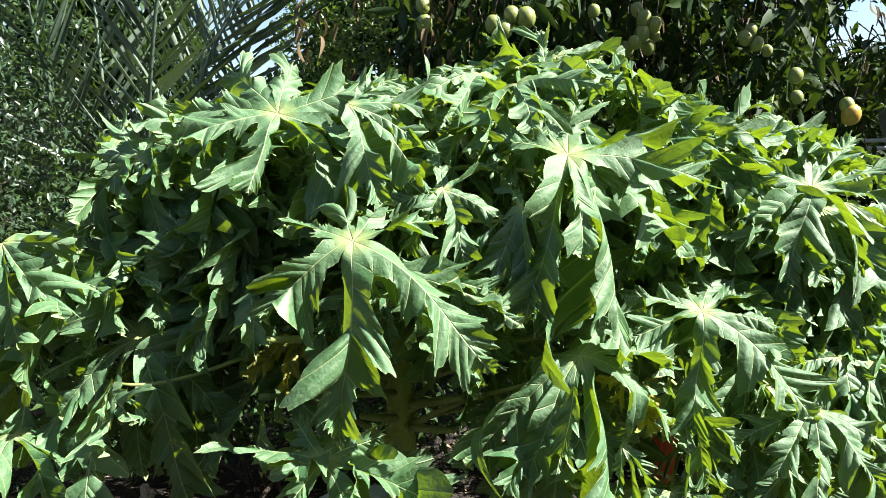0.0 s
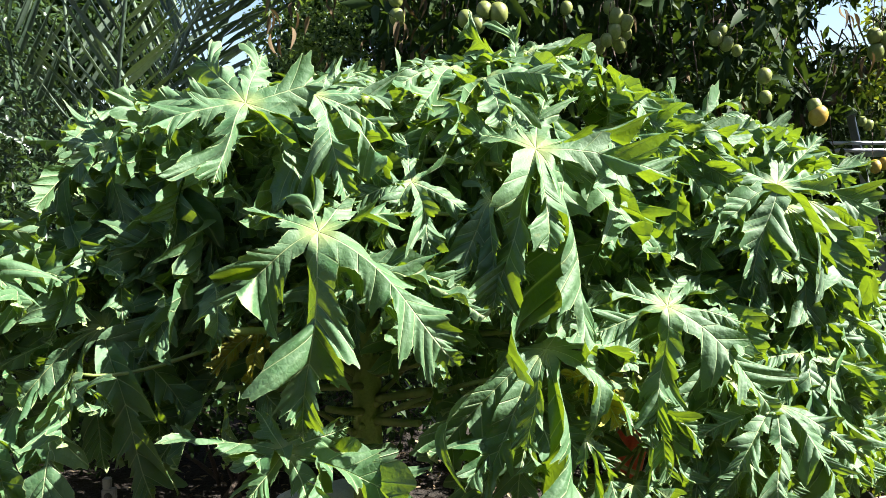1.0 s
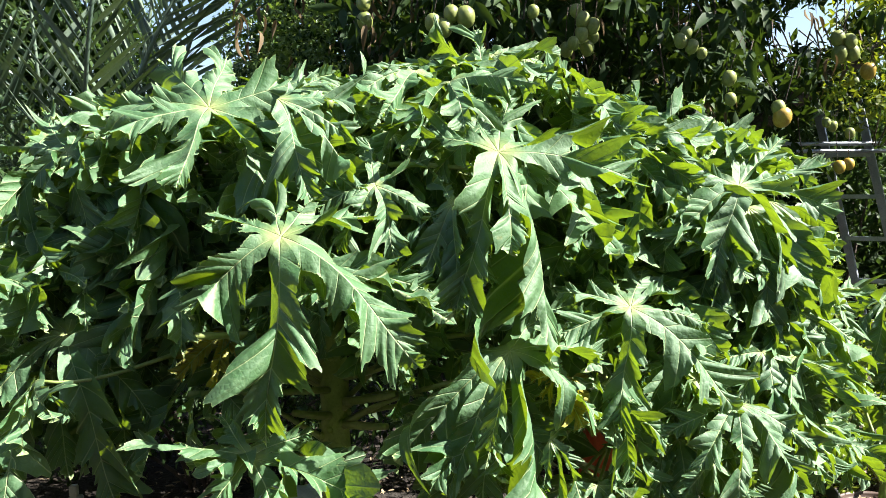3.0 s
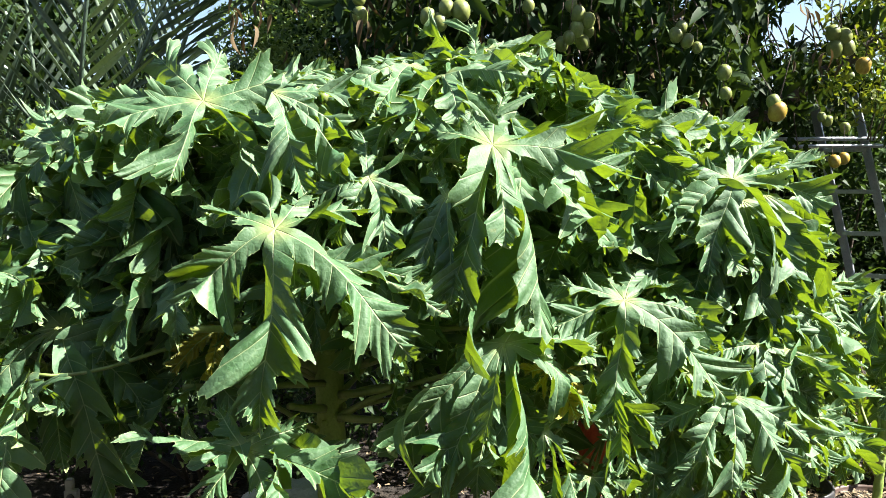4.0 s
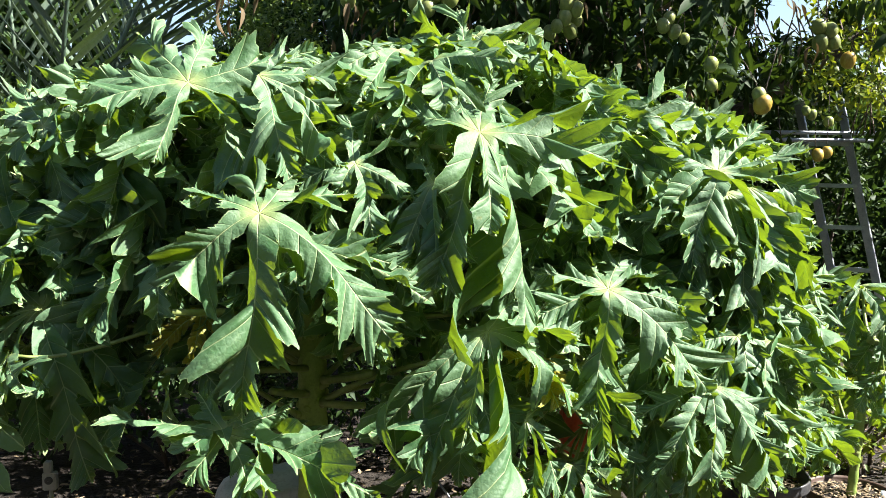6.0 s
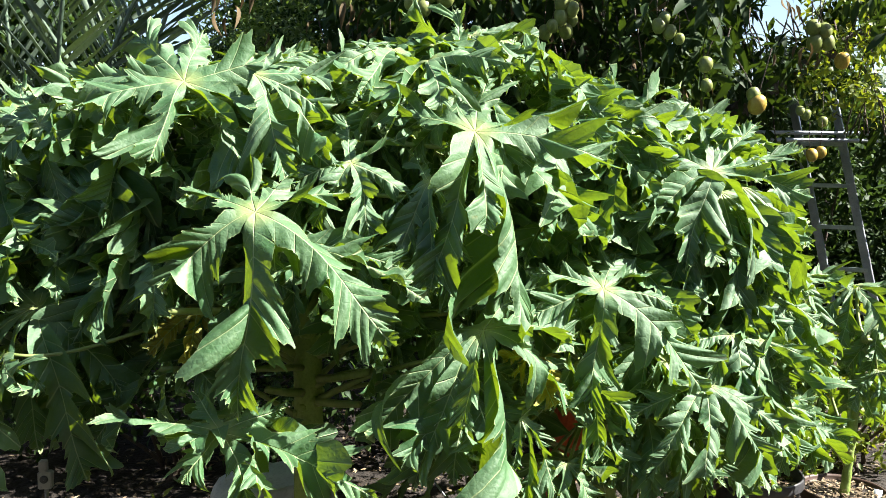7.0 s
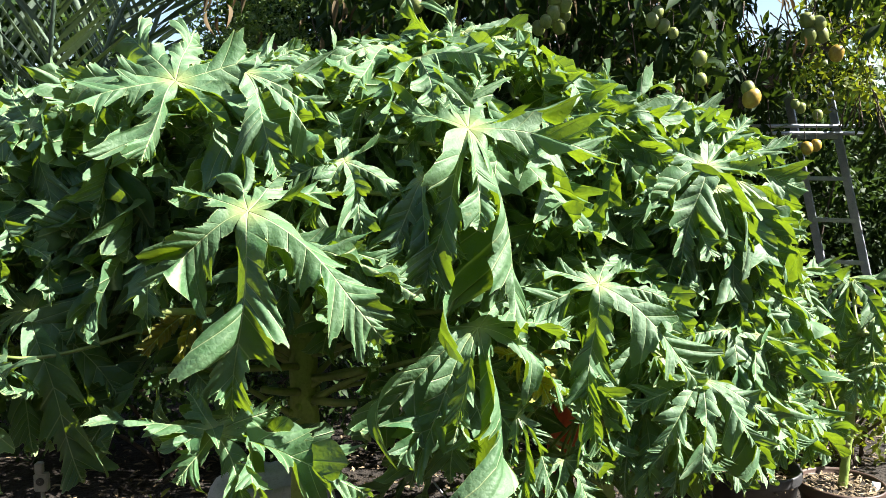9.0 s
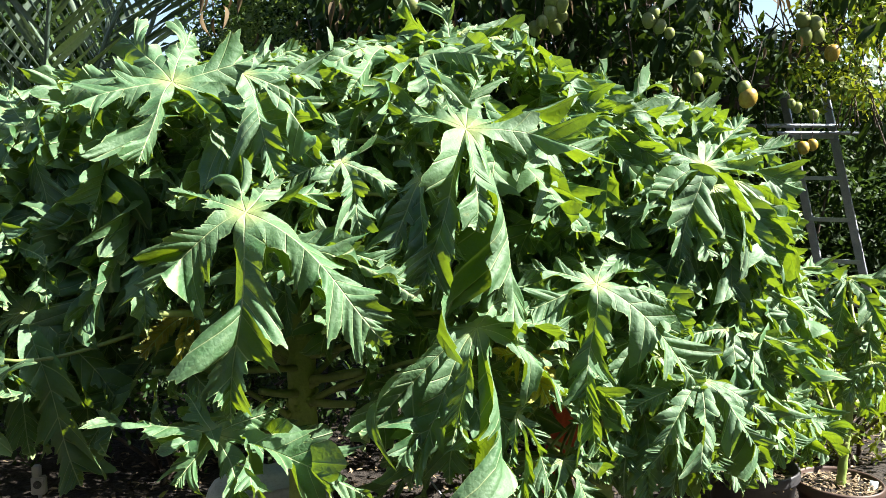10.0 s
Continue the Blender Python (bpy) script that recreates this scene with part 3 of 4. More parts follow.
def bush(name, label, at, size, count, leaf, mat, seed, width=0.2, per=9, hang=0.1, stem_r=0.014):
    """A dense shrub: stems and many small leaves in an uneven outline."""
    rng = np.random.default_rng(seed)
    ob = thing(name, label, "shrub", at)
    sx, sy, sz = size
    u = rng.normal(0, 1, (count, 3))
    u /= np.linalg.norm(u, axis=1)[:, None]
    rad = rng.uniform(0.55, 1.0, count) ** 0.6
    lump = 1 + 0.16 * np.sin(u[:, 0] * 5 + seed) + 0.13 * np.sin(u[:, 2] * 7 + 2 * seed) + 0.08 * np.sin(u[:, 1] * 9)
    c = u * (rad * lump)[:, None] * np.array((sx, sy, sz)) / 2 + np.array((0, 0, sz * 0.5))
    c = c[c[:, 2] > 0.05]
    v, f = scatter(blade_template(3, width * 1.1, 0.3, 0.2, 0.8, 0.1), *shoots(rng, c, per, leaf * 0.6, leaf, hang))
    child("crown", mesh_from("crown", v, f, mat), ob)
    for k in range(8):
        q = c[rng.integers(len(c))] * 0.85
        p = bezier(((rng.normal(0, 0.08), rng.normal(0, 0.08), -0.03), (q[0] * 0.3, q[1] * 0.3, q[2] * 0.6), q), 10)
        child("stem", mesh_from("stem", *tube(p, np.linspace(stem_r, stem_r * 0.3, 10), 6), M_BARK), ob)
    return ob


mango_tree()
green_mango, ripe_mango = mango_mesh(False), mango_mesh(True)
mango(green_mango, (0.268, 3.850, 2.238), 0.070)
mango(green_mango, (0.313, 3.850, 2.215), 0.075)
mango(green_mango, (0.344, 3.850, 2.272), 0.070)
mango(green_mango, (0.401, 3.850, 2.261), 0.085)
mango(green_mango, (0.903, 4.050, 2.328), 0.058)
mango(green_mango, (0.927, 4.050, 2.290), 0.074)
mango(green_mango, (0.976, 4.050, 2.263), 0.069)
mango(green_mango, (0.925, 4.050, 2.226), 0.069)
mango(green_mango, (0.894, 4.050, 2.190), 0.058)
mango(green_mango, (0.988, 4.120, 2.232), 0.065)
mango(green_mango, (0.966, 4.120, 2.181), 0.070)
mango(green_mango, (0.876, 4.120, 2.173), 0.065)
mango(green_mango, (-0.010, 4.000, 2.345), 0.068)
mango(green_mango, (-0.006, 4.000, 2.270), 0.073)
mango(green_mango, (2.240, 4.350, 2.266), 0.075)
mango(green_mango, (2.293, 4.350, 2.248), 0.081)
mango(green_mango, (2.255, 4.350, 2.192), 0.081)
mango(green_mango, (2.318, 4.350, 2.198), 0.075)
mango(ripe_mango, (2.342, 4.250, 2.099), 0.076, True)
mango(ripe_mango, (2.240, 4.300, 1.652), 0.062, True)
mango(ripe_mango, (2.285, 4.300, 1.666), 0.057, True)
mango(green_mango, (2.197, 4.350, 1.867), 0.046)
mango(green_mango, (2.230, 4.350, 1.848), 0.052)
mango(green_mango, (2.315, 4.350, 1.815), 0.052)
mango(green_mango, (1.329, 3.950, 2.186), 0.063)
mango(green_mango, (1.357, 3.950, 2.218), 0.056)
mango(green_mango, (1.380, 3.950, 2.162), 0.061)
mango(green_mango, (1.423, 3.950, 2.134), 0.048)
mango(green_mango, (1.544, 3.950, 2.029), 0.066)
mango(green_mango, (1.553, 3.950, 1.940), 0.056)
mango(ripe_mango, (1.783, 3.950, 1.864), 0.086, True)
mango(green_mango, (1.770, 3.950, 1.904), 0.066)
mango(green_mango, (0.695, 3.950, 2.304), 0.056)
palm((-1.62, 5.3, 0.0))
bush("shrub", "tall dense shrub with small dark glossy leaves", (-2.75, 4.6, 0.0), (2.2, 1.6, 3.1), 4400, 0.052, M_SHRUB, 4, 0.17)
bush("shrub", "low dark green shrub growing among taller plants", (-0.9, 4.7, 0.0), (2.6, 1.2, 1.8), 1200, 0.07, M_HEDGE, 5, 0.2)
bush("broadleaf_tree", "dark leafy tree beyond the garden", (-4.7, 8.3, 0.0), (4.2, 1.8, 4.6), 2400, 0.16, M_HEDGE, 6, 0.2)
bush("broadleaf_tree", "dark leafy tree beyond the garden", (-3.05, 8.6, 0.0), (1.8, 1.6, 4.6), 1700, 0.15, M_HEDGE, 23, 0.2)
bush("shrub", "tall slender shrub with fine dark leaves", (-0.52, 5.2, 0.0), (0.75, 0.7, 2.75), 1300, 0.045, M_FERN, 17, 0.2)
bush("shrub", "dark green shrub with dense foliage", (-0.25, 8.3, 0.0), (2.4, 1.4, 3.9), 1600, 0.16, M_HEDGE, 16, 0.2)
bush("broadleaf_tree", "dark leafy tree beyond the garden", (0.9, 8.8, 0.0), (3.8, 2.0, 5.4), 2200, 0.17, M_HEDGE, 7, 0.2)
bush("broadleaf_tree", "dark leafy tree beyond the garden", (4.4, 8.6, 0.0), (3.8, 2.0, 2.5), 2000, 0.17, M_HEDGE, 8, 0.2)
bush("broadleaf_tree", "dark leafy tree beyond the garden", (7.0, 8.8, 0.0), (3.8, 2.0, 2.3), 1400, 0.17, M_HEDGE, 9, 0.2)
vine = bush("vine", "sunlit yellow-green climbing vine with small leaves", (2.68, 4.6, 1.80), (0.62, 0.5, 1.0), 190, 0.055, M_MANGO_YOUNG, 12, 0.24, 7, 0.3, 0.004)
child("main_stem", mesh_from("main_stem", *limb(((0.75, 0.1, -1.78), (0.5, 0.05, -0.8), (0.05, 0.0, 0.2)), (0.007, 0.004)), M_BARK), vine)
bush("shrub", "small bright green seedling shrub beside the pots", (2.62, 4.5, 0.0), (0.9, 0.6, 0.85), 260, 0.07, M_MANGO_YOUNG, 13, 0.24, 6, 0.3)

bush("shrub", "low dark green shrub behind the potted plants", (1.75, 4.85, 0.0), (2.0, 0.8, 1.0), 700, 0.075, M_HEDGE, 18, 0.22)


def hedge():
    rng = np.random.default_rng(31)
    ob = thing("hedge", "tall dark green hedge of dense small leaves", "hedge", (1.0, 7.4, 0.0))
    n = 5200
    c = np.stack([rng.uniform(-7, 8, n), rng.uniform(-0.5, 0.5, n), rng.uniform(0.03, 1, n)], axis=1)
    c[:, 2] *= 2.1 + 0.2 * np.sin(c[:, 0] * 2.3) + 0.12 * np.sin(c[:, 0] * 6.1)
    c[:, 1] += 0.12 * np.sin(c[:, 0] * 4 + c[:, 2] * 3)
    v, f = scatter(blade_template(3, 0.22, 0.3, 0.2, 0.8, 0.1), *shoots(rng, c, 9, 0.07, 0.10, 0.3))
    child("crown", mesh_from("crown", v, f, M_HEDGE), ob)
    for k in range(22):
        x, dy = -6.7 + 0.66 * k + rng.normal(0, 0.1), rng.normal(0, 0.12)
        child("stem", mesh_from("stem", *limb(((x, 0, -0.03), (x + rng.normal(0, 0.1), dy, 0.8), (x + rng.normal(0, 0.2), dy, 1.7)), (0.022, 0.006)), M_BARK), ob)


hedge()

# ---- ladder ----
def ladder(at, yaw):
    ob = thing("ladder", "aluminium ladder leaning into the mango tree", "ladder", at)
    ob.rotation_euler = (0, 0, radians(yaw))
    lean = 0.235
    def on(z, off):
        return np.array((off - lean * z, 0.10 * z, z))
    w = 0.275
    for off in (0.0, -w):
        a, b = on(0.0, off), on(2.55, off)
        d = Vector(b - a)
        v, f = box(0, 0, 0, 0.022, 0.056, d.length)
        m = np.array(d.to_track_quat("Z", "Y").to_matrix())
        child("rail", mesh_from("rail", v @ m.T + (a + b) / 2, f, M_ALU, False), ob)
    for k in range(8):
        z = 0.30 + 0.292 * k
        a, b = on(z, 0.0), on(z, -w)
        v, f = box(0, 0, 0, w, 0.05, 0.028)
        child("rung", mesh_from("rung", v + (a + b) / 2, f, M_ALU, False), ob)
    return ob


ladder((3.365 + 0.235 * 1.5, 5.72, 0.0), -30)


def pipe_rail():
    """Two galvanised rails on posts behind the ladder."""
    ob = thing("pipe_rail", "galvanised steel pipe rail behind the ladder", "rail", (2.519, 6.05, 0.0))
    for z in (1.781, 1.831):
        child("bar", mesh_from("bar", *tube([(0, 0, z), (0.5, 0, z + 0.004), (2.4, 0, z + 0.008)], 0.014, 10), M_ALU), ob)
    for x in (0.02, 2.38):
        child("post", mesh_from("post", *tube([(x, 0.03, -0.03), (x, 0.03, 1.0), (x, 0.03, 1.861)], 0.02, 10), M_ALU), ob)


pipe_rail()


def garden_stake(a, b):
    a, b = Vector(a), Vector(b)
    d = (b - a).normalized()
    foot = b + d * ((b.z + 0.03) / -d.z)
    v, f = tube([a - d * 0.1, (a + foot) / 2, foot], 0.004, 6)
    tagged(new("garden_stake", mesh_from("garden_stake", v, f, M_ALU)), "thin grey metal stake leaning in the soil", "stake")


garden_stake((0.078, 3.6, 0.735), (0.201, 3.5, 0.586))


def weeds(name, label, seed, spots, leaf, mat):
    rng = np.random.default_rng(seed)
    for x, y in spots:
        ob = thing(name, label, "weed", (x, y, 0.0), "weeds on the soil")
        n = 34
        base = np.stack([rng.normal(0, 0.05, n), rng.normal(0, 0.05, n), rng.uniform(0.02, 0.16, n)], axis=1)
        d = rng.normal(0, 1, (n, 3)) + np.array((0, 0, 0.5))
        v, f = scatter(blade_template(4, 0.24, 0.3, 0.25), base, d, rng.normal(0, 0.3, (n, 3)) + np.array((0, 0, 1.0)), rng.uniform(0.6, 1.1, n) * leaf)
        child("foliage", mesh_from("foliage", v, f, mat), ob)
        child("stem", mesh_from("stem", *tube([(0, 0, -0.02), (0.006, 0, 0.08), (0.0, 0.004, 0.16)], 0.003, 5), M_PETIOLE), ob)


weeds("weed", "small leafy green weed growing in the mulch", 5, ((-0.95, 3.75), (-0.8, 3.9), (0.55, 4.1), (1.25, 3.95), (2.05, 4.3), (2.3, 4.25)), 0.06, M_MANGO_YOUNG)

# ---- pots ----
def pot(name, label, at, radius, height, mat, fill, seed):
    ob = thing(name, label, "plant pot", at, "plant pots")
    t = 0.006
    p = [(0.002, 0.0), (radius * 0.80, 0.0), (radius * 0.82, 0.01), (radius * 0.97, height - 0.05), (radius * 1.03, height - 0.045), (radius * 1.045, height - 0.04),
         (radius * 1.045, height - 0.008), (radius * 1.03, height), (radius * 1.0, height), (radius * 0.97, height - 0.01), (radius * 0.96, height - 0.05), (radius * 0.9, height * fill)]
    child("body", mesh_from("body", *lathe(p, 48), mat), ob)
    rng = np.random.default_rng(seed)
    v, f = lathe([(radius * 0.915 * k / 8 + 0.001, height * fill + 0.006 + rng.normal(0, 0.004)) for k in range(9)], 32)
    v[:, 2] += rng.normal(0, 0.004, len(v))
    child("soil", mesh_from("soil", v, f, M_SOIL), ob)
    n = 420
    r, a = radius * 0.88 * np.sqrt(rng.uniform(0, 1, n)), rng.uniform(0, 6.28, n)
    pos = np.stack([r * np.cos(a), r * np.sin(a), height * fill + rng.uniform(0.008, 0.025, n)], axis=1)
    b = rng.uniform(0, 6.28, n)
    v, f = scatter(blade_template(3, 0.16, 0.3, 0.1), pos, np.stack([np.cos(b), np.sin(b), rng.normal(0, 0.25, n)], axis=1),
                   rng.normal(0, 0.3, (n, 3)) + np.array((0, 0, 1.0)), rng.uniform(0.02, 0.05, n))
    child("mulch", mesh_from("mulch", v, f, M_CHIP), ob, "pale wood chips")
    return ob


pot("plant_pot", "black plastic nursery pot holding a papaya", (1.703, 3.62, 0.0), 0.178, 0.339, M_BLACK, 0.8, 1)
pot("plant_pot", "wide brown plastic pot with wood chips and a young papaya", (2.15, 3.72, 0.0), 0.172, 0.211, M_BROWN, 0.84, 2)


def fluted_pot(at):
    ob = thing("plant_pot", "coral red fluted plastic pot half hidden by leaves", "plant pot", at, "plant pots")
    ob.rotation_euler = (radians(4), radians(7), 0.4)
    v, f = lathe([(0.002, 0.0), (0.075, 0.0), (0.082, 0.012), (0.125, 0.57), (0.138, 0.575), (0.138, 0.62), (0.128, 0.62), (0.118, 0.55), (0.10, 0.30)], 72)
    a = np.arctan2(v[:, 1], v[:, 0])
    v[:, :2] *= 0.62 * (1 + 0.035 * np.cos(a * 18))[:, None]
    child("body", mesh_from("body", v, f, M_RED), ob)


fluted_pot((0.90, 3.85, 0.0))


def plant_tag(at):
    v, f = box(0, 0, 0, 0.034, 0.002, 0.07)
    v[:, 1] += 0.1 * v[:, 2] ** 2
    ob = new("plant_tag", mesh_from("plant_tag", v, f, M_WHITE))
    ob.matrix_world = pose(*at, -14, 8, -20)
    tagged(ob, "small white plastic plant tag stuck in the pot", "plant tag")


plant_tag((2.268, 3.66, 0.19))


def irrigation_timer(at):
    ob = thing("irrigation_timer", "grey watering timer with a round dial on a stake", "timer", at)
    child("body", mesh_from("body", *box(0, 0, 0, 0.046, 0.03, 0.062), M_GREY, False), ob)
    child("cap", mesh_from("cap", *box(-0.006, 0, 0.05, 0.026, 0.026, 0.038), M_GREY, False), ob)
    v, f = lathe([(0.001, 0.006), (0.011, 0.006), (0.0135, 0.004), (0.0135, -0.004)], 24)
    child("dial", mesh_from("dial", np.stack([v[:, 0], -0.016 - v[:, 2], v[:, 1] + 0.006], axis=1), f, M_BLACK), ob)
    child("stake", mesh_from("stake", *tube([(0, 0.004, -0.03), (0, 0.006, -at[2] / 2), (0.004, 0.006, -at[2] - 0.03)], 0.007, 8), M_GREY), ob)


irrigation_timer((-1.012, 3.3, 0.488))


def sack(at, size):
    """A slumped, creased plastic sack."""
    rng = np.random.default_rng(8)
    bm = bmesh.new()
    bmesh.ops.create_cube(bm, size=1)
    bmesh.ops.subdivide_edges(bm, edges=bm.edges[:], cuts=14, use_grid_fill=True)
    for q in bm.verts:
        x, y, z = q.co
        k = 1 - 0.22 * max(z, 0) ** 2 - 0.35 * (abs(x) * 2) ** 6 * 0.3
        q.co = Vector((x * (1 - 0.12 * (abs(z) * 2) ** 4), y * k * (1 - 0.3 * (abs(x) * 2) ** 4), z * (1 - 0.15 * (abs(x) * 2) ** 3)))
        q.co += 0.05 * noise.noise_vector(q.co * 3.3) + 0.02 * noise.noise_vector(q.co * 9)
        q.co = Vector((q.co.x * size[0], q.co.y * size[1], (q.co.z + 0.5) * size[2]))
    me = bpy.data.meshes.new("plastic_sack")
    bm.to_mesh(me)
    bm.free()
    me.materials.append(M_WHITE)
    me.polygons.foreach_set("use_smooth", np.ones(len(me.polygons), bool))
    ob = new("plastic_sack", me)
    ob.matrix_world = pose(*at, 0, 0, 12)
    tagged(ob, "slumped white plastic sack lying on the soil", "sack")


sack((-0.25, 3.45, -0.02), (0.46, 0.28, 0.45))

# ---- papaya plants ----
def stem_line(foot, top):
    def at(z):
        t = (z - foot[2]) / (top[2] - foot[2])
        return tuple(f + (g - f) * t for f, g in zip(foot, top))
    return at


big = thing("papaya_tree", "large papaya plant with broad deeply lobed green leaves", "papaya tree", (-0.095, 3.12, 0.0), "papaya plants")
big_stem = stem_line((-0.095, 3.12, 0.0), (-0.11, 3.12, 1.62))
papaya_trunk(big, (-0.095, 3.12, -0.03), (-0.11, 3.12, 1.62), 0.055, 0.04)
right = thing("papaya_tree", "papaya plant with dense narrow-lobed sunlit leaves", "papaya tree", (1.02, 3.5, 0.0), "papaya plants")
right["leaf_width"] = 1.0
right_stem = stem_line((1.02, 3.5, 0.0), (1.0, 3.45, 1.55))
papaya_trunk(right, (1.02, 3.5, -0.03), (1.0, 3.45, 1.55), 0.055, 0.035)
side = thing("papaya_tree", "papaya plant at the edge of the bed", "papaya tree", (-1.75, 2.85, 0.0), "papaya plants")
side_stem = stem_line((-1.75, 2.85, 0.0), (-1.72, 2.85, 1.5))
papaya_trunk(side, (-1.75, 2.85, -0.03), (-1.72, 2.85, 1.5), 0.05, 0.035)
potted = thing("papaya_tree", "potted papaya with thin stems and pale leaves", "papaya tree", (1.855, 3.66, 0.2), "papaya plants")
potted_stem = stem_line((1.855, 3.66, 0.2), (2.006, 3.7, 0.748))
papaya_trunk(potted, (1.855, 3.66, 0.2), (2.006, 3.7, 0.748), 0.016, 0.011, scars=False)
young = thing("papaya_tree", "young papaya with a slim pale stem in a pot", "papaya tree", (2.151, 3.72, 0.12), "papaya plants")
young_stem = stem_line((2.151, 3.72, 0.12), (2.205, 3.75, 0.607))
papaya_trunk(young, (2.151, 3.72, 0.12), (2.205, 3.75, 0.607), 0.021, 0.016, scars=False)


# leaves inside the crowns
def inner_leaves(tree, stem, count, z0, z1, reach, y_least, seed, x_most=9.0):
    rng = np.random.default_rng(seed)
    for k in range(count):
        a = k * 2.39996 + rng.normal(0, 0.2)
        z = z0 + (z1 - z0) * (k + 0.5) / count
        rad = reach * rng.uniform(0.6, 1.05)
        q = stem(z)
        hub = (min(q[0] + rad * math.cos(a), x_most), max(q[1] + rad * math.sin(a), y_least + rng.uniform(0, 0.2)), z + rng.uniform(0.05, 0.2))
        if abs(hub[0] - q[0]) < 0.32 and hub[1] < q[1] + 0.1 and z < 1.45:
            continue
        papaya_leaf(tree, hub, math.degrees(a) + rng.normal(0, 14), rng.uniform(-50, -15), rng.normal(0, 14), rng.uniform(0.34, 0.46), rng.uniform(25, 50), stem(max(z - 0.15, 0.3)))


inner_leaves(big, big_stem, 30, 1.2, 1.62, 0.72, 2.98, 1)
inner_leaves(right, right_stem, 36, 0.4, 1.62, 0.62, 3.12, 2, 1.35)
inner_leaves(side, side_stem, 11, 1.1, 1.5, 0.5, 2.6, 7, -1.45)
inner_leaves(potted, potted_stem, 6, 0.62, 0.85, 0.26, 3.4, 3)
inner_leaves(young, young_stem, 9, 0.43, 0.61, 0.32, 3.5, 4)

# the large leaves of the crowns' outside, hubs and lobes set to fit the camera's view
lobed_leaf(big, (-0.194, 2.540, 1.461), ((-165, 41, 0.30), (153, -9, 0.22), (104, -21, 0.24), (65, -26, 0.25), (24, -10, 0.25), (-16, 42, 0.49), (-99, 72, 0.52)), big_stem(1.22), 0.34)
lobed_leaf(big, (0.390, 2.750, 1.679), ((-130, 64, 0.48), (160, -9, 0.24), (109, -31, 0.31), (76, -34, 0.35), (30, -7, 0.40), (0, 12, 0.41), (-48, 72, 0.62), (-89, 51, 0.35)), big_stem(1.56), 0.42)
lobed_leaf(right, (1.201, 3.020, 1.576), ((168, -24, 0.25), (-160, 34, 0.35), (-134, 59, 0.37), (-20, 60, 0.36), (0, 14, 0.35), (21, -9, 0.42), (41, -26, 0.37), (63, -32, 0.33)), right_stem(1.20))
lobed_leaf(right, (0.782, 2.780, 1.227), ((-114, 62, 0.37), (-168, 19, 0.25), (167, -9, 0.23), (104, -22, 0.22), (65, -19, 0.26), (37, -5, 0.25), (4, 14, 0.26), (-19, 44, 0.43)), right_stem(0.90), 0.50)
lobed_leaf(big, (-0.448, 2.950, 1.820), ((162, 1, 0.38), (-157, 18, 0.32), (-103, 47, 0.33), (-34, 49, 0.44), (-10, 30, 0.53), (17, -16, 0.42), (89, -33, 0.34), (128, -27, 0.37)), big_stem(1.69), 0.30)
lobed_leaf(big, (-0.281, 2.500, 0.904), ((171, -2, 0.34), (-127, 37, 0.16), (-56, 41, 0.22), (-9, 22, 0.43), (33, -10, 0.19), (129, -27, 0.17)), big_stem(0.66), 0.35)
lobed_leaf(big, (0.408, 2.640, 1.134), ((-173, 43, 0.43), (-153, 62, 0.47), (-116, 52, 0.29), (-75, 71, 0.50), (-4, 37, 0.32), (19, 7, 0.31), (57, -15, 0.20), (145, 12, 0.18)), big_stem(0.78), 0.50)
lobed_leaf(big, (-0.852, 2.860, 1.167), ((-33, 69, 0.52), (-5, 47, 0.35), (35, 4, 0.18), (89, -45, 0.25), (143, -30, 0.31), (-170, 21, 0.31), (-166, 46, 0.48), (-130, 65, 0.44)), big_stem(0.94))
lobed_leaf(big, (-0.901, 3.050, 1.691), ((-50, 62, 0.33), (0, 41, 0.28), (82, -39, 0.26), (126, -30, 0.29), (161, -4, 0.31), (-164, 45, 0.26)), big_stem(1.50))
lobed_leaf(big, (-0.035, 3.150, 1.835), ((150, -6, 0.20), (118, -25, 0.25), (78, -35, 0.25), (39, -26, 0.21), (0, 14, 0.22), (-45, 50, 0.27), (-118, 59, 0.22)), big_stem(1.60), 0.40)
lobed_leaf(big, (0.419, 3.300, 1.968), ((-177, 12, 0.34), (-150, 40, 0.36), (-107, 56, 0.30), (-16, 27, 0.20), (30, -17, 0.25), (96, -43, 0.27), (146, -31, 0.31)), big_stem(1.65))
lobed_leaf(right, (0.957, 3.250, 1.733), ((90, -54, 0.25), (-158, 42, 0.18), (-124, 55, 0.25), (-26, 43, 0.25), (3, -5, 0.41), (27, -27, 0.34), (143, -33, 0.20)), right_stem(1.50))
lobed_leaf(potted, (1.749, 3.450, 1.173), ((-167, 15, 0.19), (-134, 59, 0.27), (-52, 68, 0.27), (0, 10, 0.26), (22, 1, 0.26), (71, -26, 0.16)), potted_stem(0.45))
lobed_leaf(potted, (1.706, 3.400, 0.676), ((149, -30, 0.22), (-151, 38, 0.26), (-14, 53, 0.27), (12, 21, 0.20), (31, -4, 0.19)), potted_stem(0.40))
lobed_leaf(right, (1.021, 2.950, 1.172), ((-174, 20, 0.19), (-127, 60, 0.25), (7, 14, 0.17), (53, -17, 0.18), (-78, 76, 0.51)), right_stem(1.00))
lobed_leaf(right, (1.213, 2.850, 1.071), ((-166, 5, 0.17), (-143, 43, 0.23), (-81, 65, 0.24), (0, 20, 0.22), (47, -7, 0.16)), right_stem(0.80))
